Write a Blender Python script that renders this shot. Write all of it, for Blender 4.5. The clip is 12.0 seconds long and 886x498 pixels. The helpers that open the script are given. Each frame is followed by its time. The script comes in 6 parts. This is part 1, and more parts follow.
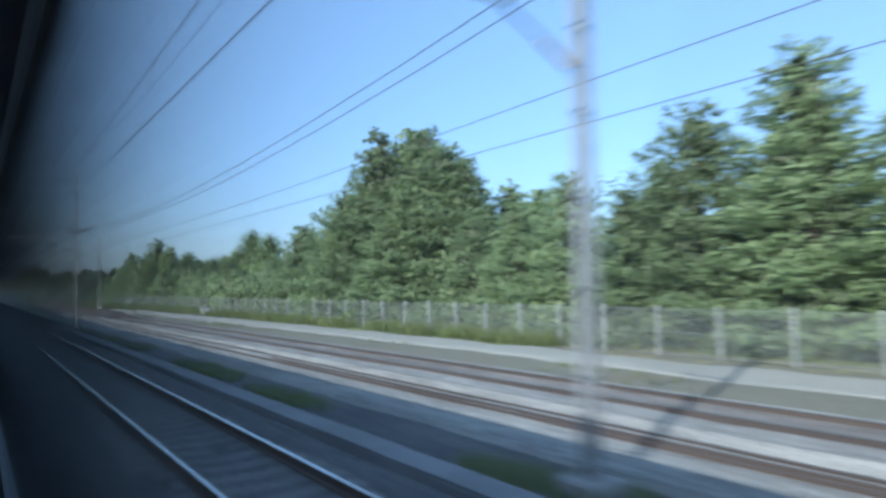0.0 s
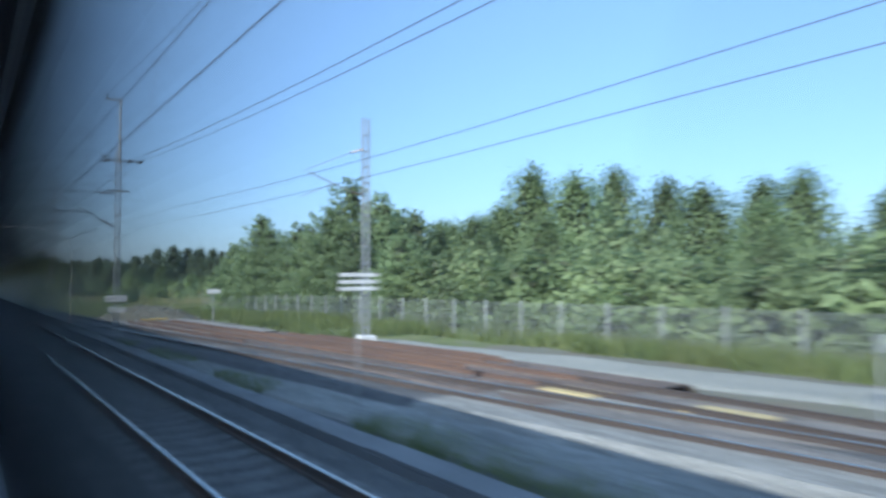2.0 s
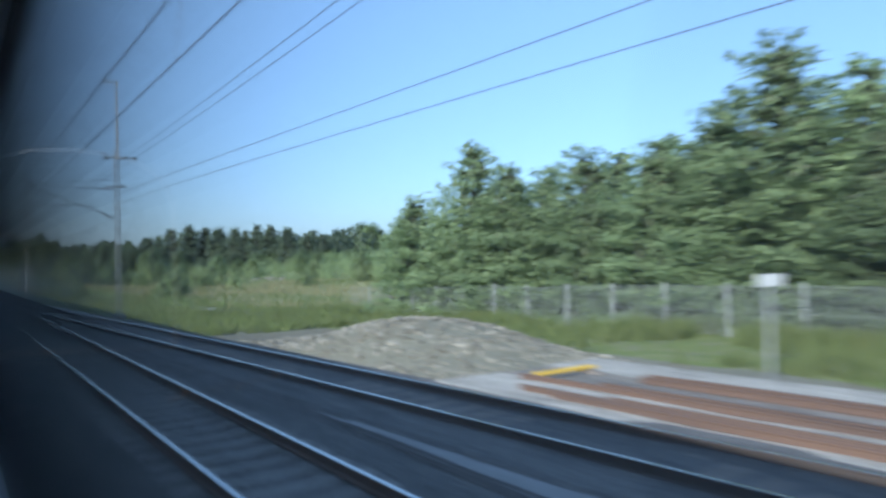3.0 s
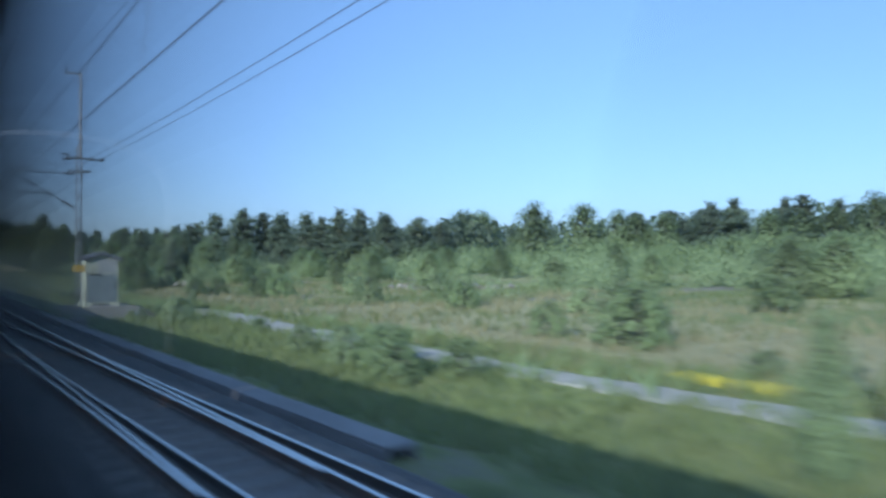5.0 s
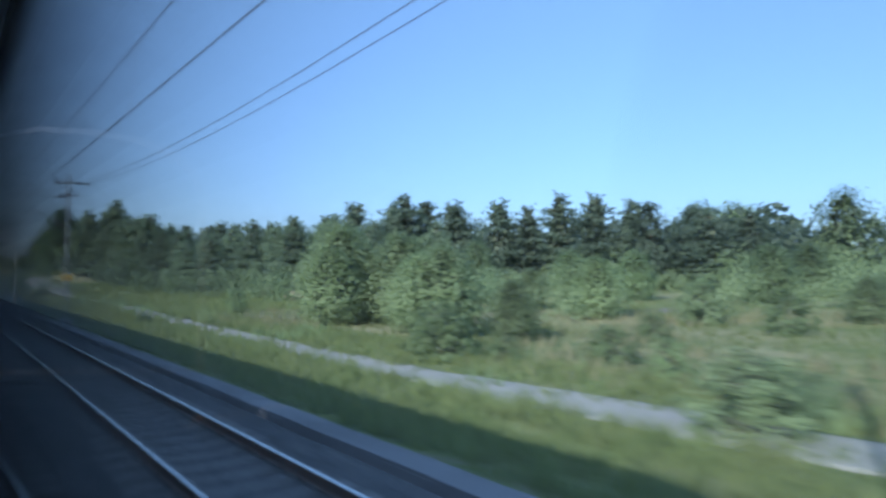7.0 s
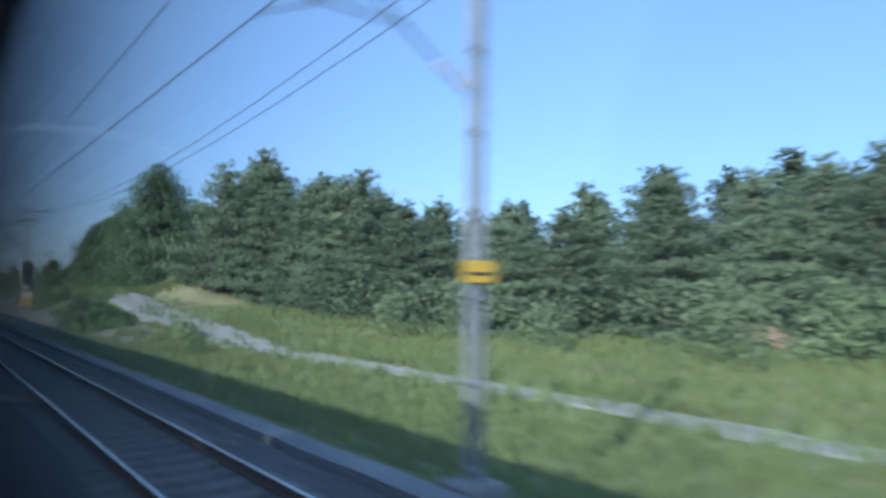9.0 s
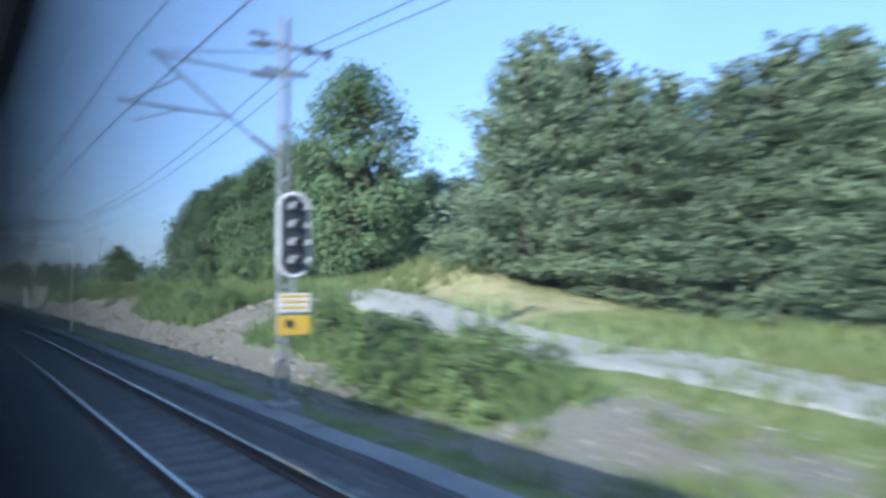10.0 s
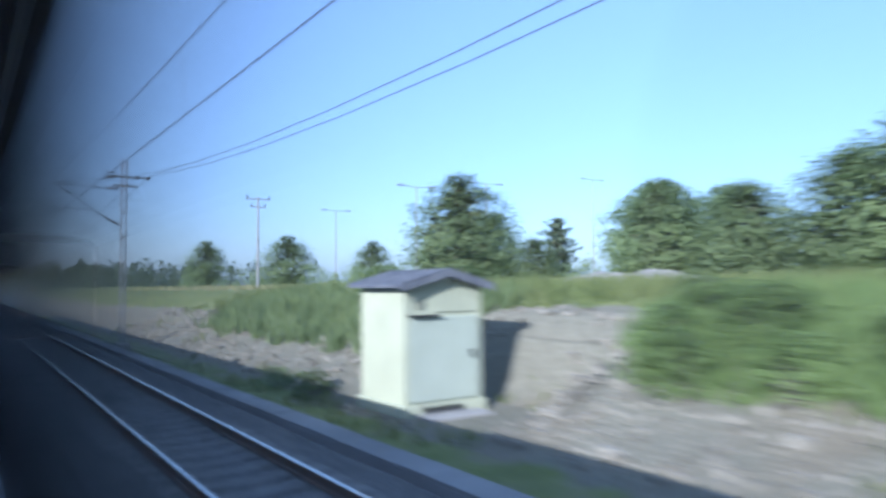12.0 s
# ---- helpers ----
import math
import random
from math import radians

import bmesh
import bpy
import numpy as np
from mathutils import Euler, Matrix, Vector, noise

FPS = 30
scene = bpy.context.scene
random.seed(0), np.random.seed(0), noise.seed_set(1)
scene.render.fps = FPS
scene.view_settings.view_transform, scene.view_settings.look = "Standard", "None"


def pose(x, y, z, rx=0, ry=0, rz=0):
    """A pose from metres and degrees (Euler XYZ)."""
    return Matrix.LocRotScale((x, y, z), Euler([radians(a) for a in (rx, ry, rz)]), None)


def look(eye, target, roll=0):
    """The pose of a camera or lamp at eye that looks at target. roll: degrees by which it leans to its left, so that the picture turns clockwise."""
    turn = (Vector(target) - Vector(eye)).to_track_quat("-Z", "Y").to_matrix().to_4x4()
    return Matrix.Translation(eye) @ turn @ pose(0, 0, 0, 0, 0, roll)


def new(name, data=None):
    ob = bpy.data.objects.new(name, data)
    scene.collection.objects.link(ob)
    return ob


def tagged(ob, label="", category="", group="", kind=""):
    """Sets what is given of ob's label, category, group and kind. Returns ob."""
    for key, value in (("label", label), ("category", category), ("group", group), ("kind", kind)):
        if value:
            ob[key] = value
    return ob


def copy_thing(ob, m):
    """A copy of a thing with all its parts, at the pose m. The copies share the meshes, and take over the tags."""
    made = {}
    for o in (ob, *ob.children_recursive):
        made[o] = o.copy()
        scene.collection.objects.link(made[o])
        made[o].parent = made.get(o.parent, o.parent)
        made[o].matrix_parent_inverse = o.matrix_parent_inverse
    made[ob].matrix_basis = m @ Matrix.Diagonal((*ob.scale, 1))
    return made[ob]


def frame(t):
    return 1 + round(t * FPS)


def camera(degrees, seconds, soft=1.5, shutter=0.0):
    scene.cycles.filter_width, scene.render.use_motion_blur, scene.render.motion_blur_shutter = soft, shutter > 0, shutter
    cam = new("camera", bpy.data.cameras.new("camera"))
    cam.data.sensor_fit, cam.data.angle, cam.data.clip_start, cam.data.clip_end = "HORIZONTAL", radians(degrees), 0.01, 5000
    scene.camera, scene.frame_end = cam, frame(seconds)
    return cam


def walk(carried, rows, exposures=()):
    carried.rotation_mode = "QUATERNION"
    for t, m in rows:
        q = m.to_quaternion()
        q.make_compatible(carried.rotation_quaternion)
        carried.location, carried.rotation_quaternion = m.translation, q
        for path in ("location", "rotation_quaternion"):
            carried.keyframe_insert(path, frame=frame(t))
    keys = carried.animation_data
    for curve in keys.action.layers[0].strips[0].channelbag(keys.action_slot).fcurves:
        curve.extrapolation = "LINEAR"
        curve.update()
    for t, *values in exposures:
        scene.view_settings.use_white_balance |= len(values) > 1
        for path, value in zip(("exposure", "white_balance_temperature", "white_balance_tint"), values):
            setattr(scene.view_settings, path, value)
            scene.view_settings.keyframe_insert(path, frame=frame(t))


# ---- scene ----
# A ride in a train: the line runs along +y, x points to the field side, z = 0 is the top of the rail.
SPEED = 39.5          # metres a second
EYE_Z = 2.390          # the passenger's eye over the rail
GAUGE = 1.42
TRACK_X = 3.153        # middle of the neighbouring track
OWN_X = -1.15

cam = camera(64.20, 12.0, soft=2.9, shutter=0.32)
TURNS = [  # seconds, yaw, pitch, roll
    (0.0, -33.75, 2.93, 0.86),
    (0.5, -33.65, 3.21, 1.12),
    (1.0, -33.85, 2.67, 1.21),
    (1.5, -34.03, 2.25, 0.60),
    (2.0, -34.35, 2.67, 0.28),
    (2.5, -34.71, 2.07, 0.42),
    (3.0, -34.99, 1.02, 1.38),
    (3.2, -35.06, 1.46, 1.67),
    (4.8, -36.96, 1.18, 0.10),
    (5.0, -36.72, 1.20, 0.37),
    (5.5, -36.95, 1.66, -0.14),
    (6.0, -35.91, 1.58, 0.48),
    (6.5, -35.41, 1.86, 0.16),
    (7.0, -35.85, 2.26, -0.23),
    (7.2, -36.27, 3.40, 0.44),
    (8.8, -37.30, 3.19, -0.09),
    (9.0, -36.97, 3.67, -0.73),
    (9.5, -35.97, 2.70, -0.10),
    (10.0, -35.55, 2.80, 0.22),
    (10.5, -35.50, 2.51, 0.53),
    (11.0, -35.15, 2.54, 0.55),
    (11.5, -35.08, 2.55, 0.44),
    (12.0, -34.43, 2.92, 0.42)]
walk(cam, [(t, pose(0, SPEED * t, EYE_Z, 90 + pitch, roll, yaw)) for t, yaw, pitch, roll in TURNS],
     exposures=[(t, e - 0.06, k, 9 if t < 4 else 13 if t < 10 else 16 if t < 11 else 19) for t, e, k in ((0.0, 1.12, 5720), (1.0, 1.20, 5760), (2.0, 1.13, 5730), (3.0, 1.10, 5760), (5.0, 0.84, 5450), (7.0, 0.86, 5460), (9.0, 1.01, 5510), (10.0, 1.45, 5590), (11.0, 1.62, 5470), (12.0, 1.32, 5480))])

# ---- light ----
SUN_EL = radians(24.0)
SUN_DIR = Vector((-0.894 * math.cos(SUN_EL), -0.447 * math.cos(SUN_EL), math.sin(SUN_EL)))  # towards the sun
world = bpy.data.worlds.new("world")
scene.world = world
world.use_nodes = True
wn = world.node_tree
sky = wn.nodes.new("ShaderNodeTexSky")
sky.sky_type = 'NISHITA'
sky.sun_disc = False
sky.sun_elevation = SUN_EL
sky.sun_rotation = math.atan2(SUN_DIR.x, SUN_DIR.y)
sky.air_density, sky.dust_density, sky.ozone_density = 1.0, 1.5, 3.6
sky_mix = wn.nodes.new("ShaderNodeMix")          # one even blue mixed in, to flatten the sky's brightness
sky_mix.data_type = 'RGBA'
sky_mix.inputs[0].default_value = 0.40
sky_mix.inputs[7].default_value = (2.15, 3.25, 4.4, 1.0)
wn.links.new(sky.outputs[0], sky_mix.inputs[6])
wn.links.new(sky_mix.outputs[2], wn.nodes["Background"].inputs[0])
wn.nodes["Background"].inputs[1].default_value = 0.134
sun = new("sun", bpy.data.lights.new("sun", 'SUN'))
sun.data.energy, sun.data.angle, sun.data.color = 4.5, radians(0.55), (1.0, 0.93, 0.82)
sun.matrix_world = look(SUN_DIR * 100, (0, 0, 0))


# ---- materials ----
def material(name, base, rough=0.8, metal=0.0):
    m = bpy.data.materials.new(name)
    m.use_nodes = True
    b = m.node_tree.nodes["Principled BSDF"]
    b.inputs["Base Color"].default_value = (*base, 1)
    b.inputs["Roughness"].default_value = rough
    b.inputs["Metallic"].default_value = metal
    return m, m.node_tree, b


def ramp(nt, src, stops):
    r = nt.nodes.new("ShaderNodeValToRGB")
    el = r.color_ramp.elements
    while len(el) < len(stops):
        el.new(0.5)
    for e, (p, c) in zip(el, stops):
        e.position, e.color = p, (*c, 1)
    nt.links.new(src, r.inputs[0])
    return r.outputs[0]


def noise_tex(nt, scale, detail=4.0, rough=0.55, stretch=None, world_space=True):
    n = nt.nodes.new("ShaderNodeTexNoise")
    n.inputs["Scale"].default_value, n.inputs["Detail"].default_value, n.inputs["Roughness"].default_value = scale, detail, rough
    c = nt.nodes.new("ShaderNodeNewGeometry" if world_space else "ShaderNodeTexCoord")
    out = c.outputs["Position"] if world_space else c.outputs["Object"]
    if stretch:
        mp = nt.nodes.new("ShaderNodeMapping")
        mp.inputs["Scale"].default_value = stretch
        nt.links.new(out, mp.inputs[0])
        out = mp.outputs[0]
    nt.links.new(out, n.inputs["Vector"])
    return n.outputs["Fac"]


def mixc(nt, fac, a, b):
    m = nt.nodes.new("ShaderNodeMix")
    m.data_type = 'RGBA'
    for sock, val in ((m.inputs[0], fac), (m.inputs[6], a), (m.inputs[7], b)):
        if isinstance(val, tuple):
            sock.default_value = (*val, 1)
        elif isinstance(val, (int, float)):
            sock.default_value = val
        else:
            nt.links.new(val, sock)
    return m.outputs[2]


def bump(nt, b, height, strength=0.5, dist=0.05):
    n = nt.nodes.new("ShaderNodeBump")
    n.inputs["Strength"].default_value, n.inputs["Distance"].default_value = strength, dist
    nt.links.new(height, n.inputs["Height"])
    nt.links.new(n.outputs[0], b.inputs["Normal"])


def worn(name, a, b2, scale=3.0, rough=0.8, metal=0.0, fine=40.0, bumpiness=0.3, stretch=None, dist=0.01):
    """A surface with patches of two tones, fine grain and a little relief."""
    m, nt, b = material(name, a, rough, metal)
    big = noise_tex(nt, scale, stretch=stretch)
    small = noise_tex(nt, fine)
    c = mixc(nt, ramp(nt, big, [(0.35, (0, 0, 0)), (0.65, (1, 1, 1))]), a, b2)
    c = mixc(nt, ramp(nt, small, [(0.4, (0, 0, 0)), (0.8, (0.35, 0.35, 0.35))]), c, tuple(0.55 * q for q in b2))
    nt.links.new(c, b.inputs["Base Color"])
    bump(nt, b, small, bumpiness, dist)
    return m


def stones(name, a, b2, c3, size, rough=0.9):
    """Broken stone or gravel: cells of several greys with relief."""
    m, nt, b = material(name, a, rough)
    v = nt.nodes.new("ShaderNodeTexVoronoi")
    v.inputs["Scale"].default_value = 1 / size
    g = nt.nodes.new("ShaderNodeNewGeometry")
    nt.links.new(g.outputs["Position"], v.inputs["Vector"])
    sep = nt.nodes.new("ShaderNodeSeparateColor")
    nt.links.new(v.outputs["Color"], sep.inputs[0])
    c = ramp(nt, sep.outputs[0], [(0.0, a), (0.5, b2), (1.0, c3)])
    big = noise_tex(nt, 0.35, 6, stretch=(1.6, 0.35, 1))
    c = mixc(nt, ramp(nt, big, [(0.4, (0, 0, 0)), (0.7, (0.55, 0.55, 0.55))]), c, tuple(0.55 * q for q in a))
    mid = noise_tex(nt, 1.4, 7, 0.68, stretch=(2.4, 0.45, 1))
    c = mixc(nt, ramp(nt, mid, [(0.46, (0, 0, 0)), (0.66, (0.62, 0.62, 0.62))]), c, tuple(0.5 * q for q in a))
    nt.links.new(c, b.inputs["Base Color"])
    bump(nt, b, v.outputs["Distance"], 0.9, size * 0.8)
    return m


def leaf_material(name, dark, light, dry=None):
    m, nt, b = material(name, dark, 0.62)
    oi = nt.nodes.new("ShaderNodeObjectInfo")
    g = nt.nodes.new("ShaderNodeNewGeometry")
    c = mixc(nt, g.outputs["Random Per Island"], dark, light)
    patch = noise_tex(nt, 0.55, 3)
    c = mixc(nt, ramp(nt, patch, [(0.4, (0, 0, 0)), (0.7, (0.5, 0.5, 0.5))]), c, dry or tuple(0.6 * q for q in dark))
    hs = nt.nodes.new("ShaderNodeHueSaturation")
    mr = nt.nodes.new("ShaderNodeMapRange")
    mr.inputs[3].default_value, mr.inputs[4].default_value = 0.75, 1.3
    nt.links.new(oi.outputs["Random"], mr.inputs[0])
    nt.links.new(mr.outputs[0], hs.inputs["Value"])
    nt.links.new(c, hs.inputs["Color"])
    nt.links.new(hs.outputs[0], b.inputs["Base Color"])
    b.inputs["Specular IOR Level"].default_value = 0.25
    tr = nt.nodes.new("ShaderNodeBsdfTranslucent")
    nt.links.new(hs.outputs[0], tr.inputs[0])
    mx = nt.nodes.new("ShaderNodeMixShader")
    mx.inputs[0].default_value = 0.55
    nt.links.new(b.outputs[0], mx.inputs[1])
    nt.links.new(tr.outputs[0], mx.inputs[2])
    nt.links.new(mx.outputs[0], nt.nodes["Material Output"].inputs[0])
    return m


M_BALLAST = stones("ballast", (0.070, 0.070, 0.072), (0.118, 0.115, 0.110), (0.175, 0.168, 0.159), 0.06)
M_RUSTBALLAST = stones("red_brown_ballast", (0.140, 0.126, 0.108), (0.225, 0.205, 0.178), (0.33, 0.305, 0.268), 0.06)
M_GRAVEL = stones("pale_gravel", (0.205, 0.202, 0.178), (0.315, 0.310, 0.275), (0.44, 0.43, 0.39), 0.06)
M_PALESTONE = stones("pale_crushed_stone", (0.30, 0.28, 0.24), (0.41, 0.385, 0.335), (0.53, 0.50, 0.44), 0.06)
M_RUSTSTONE = stones("rust_stained_stone", (0.125, 0.090, 0.068), (0.190, 0.138, 0.104), (0.27, 0.205, 0.160), 0.06)


def rock_material():
    """Broken stone, each lump with a tone of its own."""
    m, nt, b = material("broken_rock", (0.3, 0.27, 0.24), 0.9)
    g = nt.nodes.new("ShaderNodeNewGeometry")
    c = ramp(nt, g.outputs["Random Per Island"], [(0.0, (0.112, 0.104, 0.080)), (0.5, (0.208, 0.196, 0.156)), (1.0, (0.34, 0.322, 0.264))])
    small = noise_tex(nt, 22, 5)
    c = mixc(nt, ramp(nt, small, [(0.4, (0, 0, 0)), (0.75, (0.5, 0.5, 0.5))]), c, (0.16, 0.14, 0.11))
    nt.links.new(c, b.inputs["Base Color"])
    bump(nt, b, small, 0.6, 0.03)
    return m


M_ROCK = rock_material()
M_RAIL = worn("rail_steel", (0.62, 0.62, 0.63), (0.48, 0.46, 0.44), 0.6, 0.22, 0.95, bumpiness=0.05, stretch=(1, 0.1, 1))
M_RAILSIDE = worn("rail_web_rust", (0.085, 0.055, 0.04), (0.13, 0.075, 0.05), 2, 0.9)
M_RUST = worn("orange_rust", (0.138, 0.082, 0.055), (0.098, 0.062, 0.046), 1.2, 0.9, stretch=(1, 0.2, 1))
M_BROWNRAIL = worn("brown_rail_side", (0.044, 0.034, 0.029), (0.066, 0.050, 0.041), 1.0, 0.9, stretch=(1, 0.2, 1))
M_SLEEPER = worn("sleeper_concrete", (0.26, 0.25, 0.235), (0.19, 0.18, 0.17), 2, 0.9)
M_WOODSLEEPER = worn("old_timber_sleeper", (0.15, 0.125, 0.105), (0.23, 0.195, 0.165), 3, 0.9)
M_CONCRETE = worn("concrete", (0.306, 0.302, 0.285), (0.230, 0.225, 0.212), 1.5, 0.88)
M_TROUGH = worn("trough_concrete", (0.264, 0.264, 0.260), (0.184, 0.184, 0.180), 0.9, 0.9, stretch=(1, 0.4, 1))
M_GALV = worn("galvanised_steel", (0.36, 0.37, 0.37), (0.26, 0.27, 0.27), 3, 0.5, 0.35)
M_ARM = worn("dark_weathered_steel", (0.17, 0.18, 0.185), (0.11, 0.12, 0.125), 3, 0.6, 0.3)
M_WIRE = worn("weathered_copper_wire", (0.045, 0.045, 0.045), (0.07, 0.06, 0.055), 2, 0.6, 0.3)
M_INSUL = worn("brown_glazed_insulator", (0.06, 0.04, 0.035), (0.09, 0.06, 0.05), 8, 0.25)
M_YELLOW = worn("yellow_sign_paint", (0.637, 0.408, 0.034), (0.527, 0.340, 0.043), 6, 0.5)
M_RUNG = worn("yellow_green_rungs", (0.52, 0.52, 0.24), (0.42, 0.43, 0.20), 4, 0.6)
M_SANDYELLOW = worn("faded_yellow_paint", (0.56, 0.45, 0.21), (0.44, 0.34, 0.16), 3, 0.7)
M_WHITE = worn("white_sign_paint", (0.663, 0.663, 0.637), (0.561, 0.561, 0.535), 5, 0.5)
M_CREAM = worn("cream_painted_panel", (0.455, 0.480, 0.345), (0.395, 0.420, 0.300), 1.2, 0.65, bumpiness=0.1)
M_GREYDOOR = worn("grey_painted_door", (0.190, 0.225, 0.215), (0.160, 0.192, 0.185), 1.5, 0.55, bumpiness=0.1)
M_PALEDOOR = worn("pale_green_painted_door", (0.440, 0.490, 0.400), (0.390, 0.440, 0.355), 1.5, 0.55, bumpiness=0.1)
M_ROOFING = worn("dark_roofing_sheet", (0.10, 0.11, 0.13), (0.17, 0.18, 0.20), 2, 0.5, bumpiness=0.2)
M_BLACK = worn("black_enamel", (0.02, 0.02, 0.022), (0.035, 0.035, 0.035), 5, 0.4)
M_GLASSLAMP = worn("dark_signal_lens", (0.03, 0.035, 0.04), (0.05, 0.05, 0.05), 9, 0.1)
M_CABINET = worn("grey_cabinet_paint", (0.36, 0.375, 0.35), (0.30, 0.315, 0.295), 3, 0.6)
M_EARTH = worn("bare_earth", (0.29, 0.19, 0.125), (0.22, 0.155, 0.11), 1.2, 0.95, fine=15, bumpiness=0.6, dist=0.03)
M_SAND = worn("pale_sand", (0.40, 0.345, 0.245), (0.31, 0.265, 0.185), 1.0, 0.95, fine=15, bumpiness=0.6, dist=0.03)
M_POST = worn("fence_post_concrete", (0.36, 0.37, 0.345), (0.28, 0.29, 0.275), 3, 0.9)
M_MESHWIRE = worn("fence_wire", (0.34, 0.36, 0.35), (0.26, 0.27, 0.26), 3, 0.5, 0.4)
M_BARK = worn("pine_bark", (0.085, 0.065, 0.05), (0.13, 0.09, 0.065), 2.5, 0.95, fine=18, bumpiness=0.7, dist=0.03)
# limbs, and the dark fill that paints shade inside crowns
M_LIMB_CORE = worn("limbs_and_dark_core", (0.070, 0.086, 0.046), (0.098, 0.112, 0.064), 2.5, 0.95)
M_BIRCHBARK = worn("birch_bark", (0.26, 0.25, 0.22), (0.12, 0.11, 0.10), 3, 0.85, stretch=(1, 1, 0.4))
M_BLUENEEDLE = leaf_material("blue_green_pine_needles", (0.166, 0.220, 0.126), (0.256, 0.322, 0.184), (0.154, 0.206, 0.114))
M_NEEDLE = leaf_material("pine_needles", (0.205, 0.275, 0.138), (0.320, 0.400, 0.200), (0.192, 0.262, 0.122))
# far needles, tone raised to stand in for pale distant air
M_FARNEEDLE = leaf_material("hazed_pine_needles", (0.125, 0.168, 0.108), (0.205, 0.255, 0.160), (0.115, 0.155, 0.094))
M_LEAF = leaf_material("birch_leaves", (0.186, 0.250, 0.118), (0.282, 0.355, 0.168), (0.172, 0.234, 0.106))
M_ASPEN = leaf_material("aspen_leaves", (0.118, 0.176, 0.084), (0.176, 0.250, 0.118), (0.110, 0.166, 0.078))
M_LUSH = leaf_material("lush_weeds", (0.142, 0.210, 0.072), (0.232, 0.310, 0.116), (0.134, 0.196, 0.064))
M_BUSH = leaf_material("willow_leaves", (0.172, 0.232, 0.100), (0.290, 0.365, 0.164), (0.158, 0.214, 0.088))
M_WILLOW = leaf_material("pale_willow_leaves", (0.218, 0.280, 0.132), (0.350, 0.420, 0.208), (0.200, 0.260, 0.114))
M_FLOWER = worn("yellow_flowers", (0.62, 0.52, 0.03), (0.45, 0.42, 0.05), 4, 0.8)
M_GRASS = leaf_material("grass_blades", (0.128, 0.168, 0.054), (0.250, 0.295, 0.112), (0.215, 0.218, 0.090))
M_DRYGRASS = leaf_material("dry_grass_blades", (0.235, 0.222, 0.108), (0.405, 0.375, 0.20), (0.34, 0.305, 0.165))
M_TRAIN = worn("train_body_paint", (0.22, 0.22, 0.23), (0.18, 0.18, 0.19), 1, 0.45, bumpiness=0.05)
M_LINING = worn("grey_saloon_lining", (0.15, 0.145, 0.14), (0.12, 0.12, 0.115), 4, 0.8, bumpiness=0.05)


def window_glass(name, whitish):
    m = bpy.data.materials.new(name)
    m.use_nodes = True
    nt = m.node_tree
    nt.nodes.remove(nt.nodes["Principled BSDF"])
    tr, gl = nt.nodes.new("ShaderNodeBsdfTransparent"), nt.nodes.new("ShaderNodeBsdfGlossy")
    tr.inputs[0].default_value = (0.97, 0.985, 1.0, 1)
    gl.inputs["Roughness"].default_value = 0.0
    fr, mx = nt.nodes.new("ShaderNodeFresnel"), nt.nodes.new("ShaderNodeMixShader")
    fr.inputs[0].default_value = 1.5
    nt.links.new(fr.outputs[0], mx.inputs[0])
    nt.links.new(tr.outputs[0], mx.inputs[1])
    nt.links.new(gl.outputs[0], mx.inputs[2])
    if not whitish:
        nt.links.new(mx.outputs[0], nt.nodes["Material Output"].inputs[0])
        return m
    # a faint translucent share, added as a veil of light over dark tones
    du, sc = nt.nodes.new("ShaderNodeMixShader"), nt.nodes.new("ShaderNodeBsdfTranslucent")
    sc.inputs[0].default_value = (0.80, 0.86, 0.92, 1)
    n = noise_tex(nt, 1.4, 4)
    fac = nt.nodes.new("ShaderNodeMapRange")
    fac.inputs[1].default_value, fac.inputs[2].default_value, fac.inputs[3].default_value, fac.inputs[4].default_value = 0.3, 0.7, 0.020, 0.032
    nt.links.new(n, fac.inputs[0])
    nt.links.new(fac.outputs[0], du.inputs[0])
    nt.links.new(mx.outputs[0], du.inputs[1])
    nt.links.new(sc.outputs[0], du.inputs[2])
    nt.links.new(du.outputs[0], nt.nodes["Material Output"].inputs[0])
    return m


M_PANE = window_glass("window_glass", False)
M_VEILPANE = window_glass("veiled_window_glass", True)


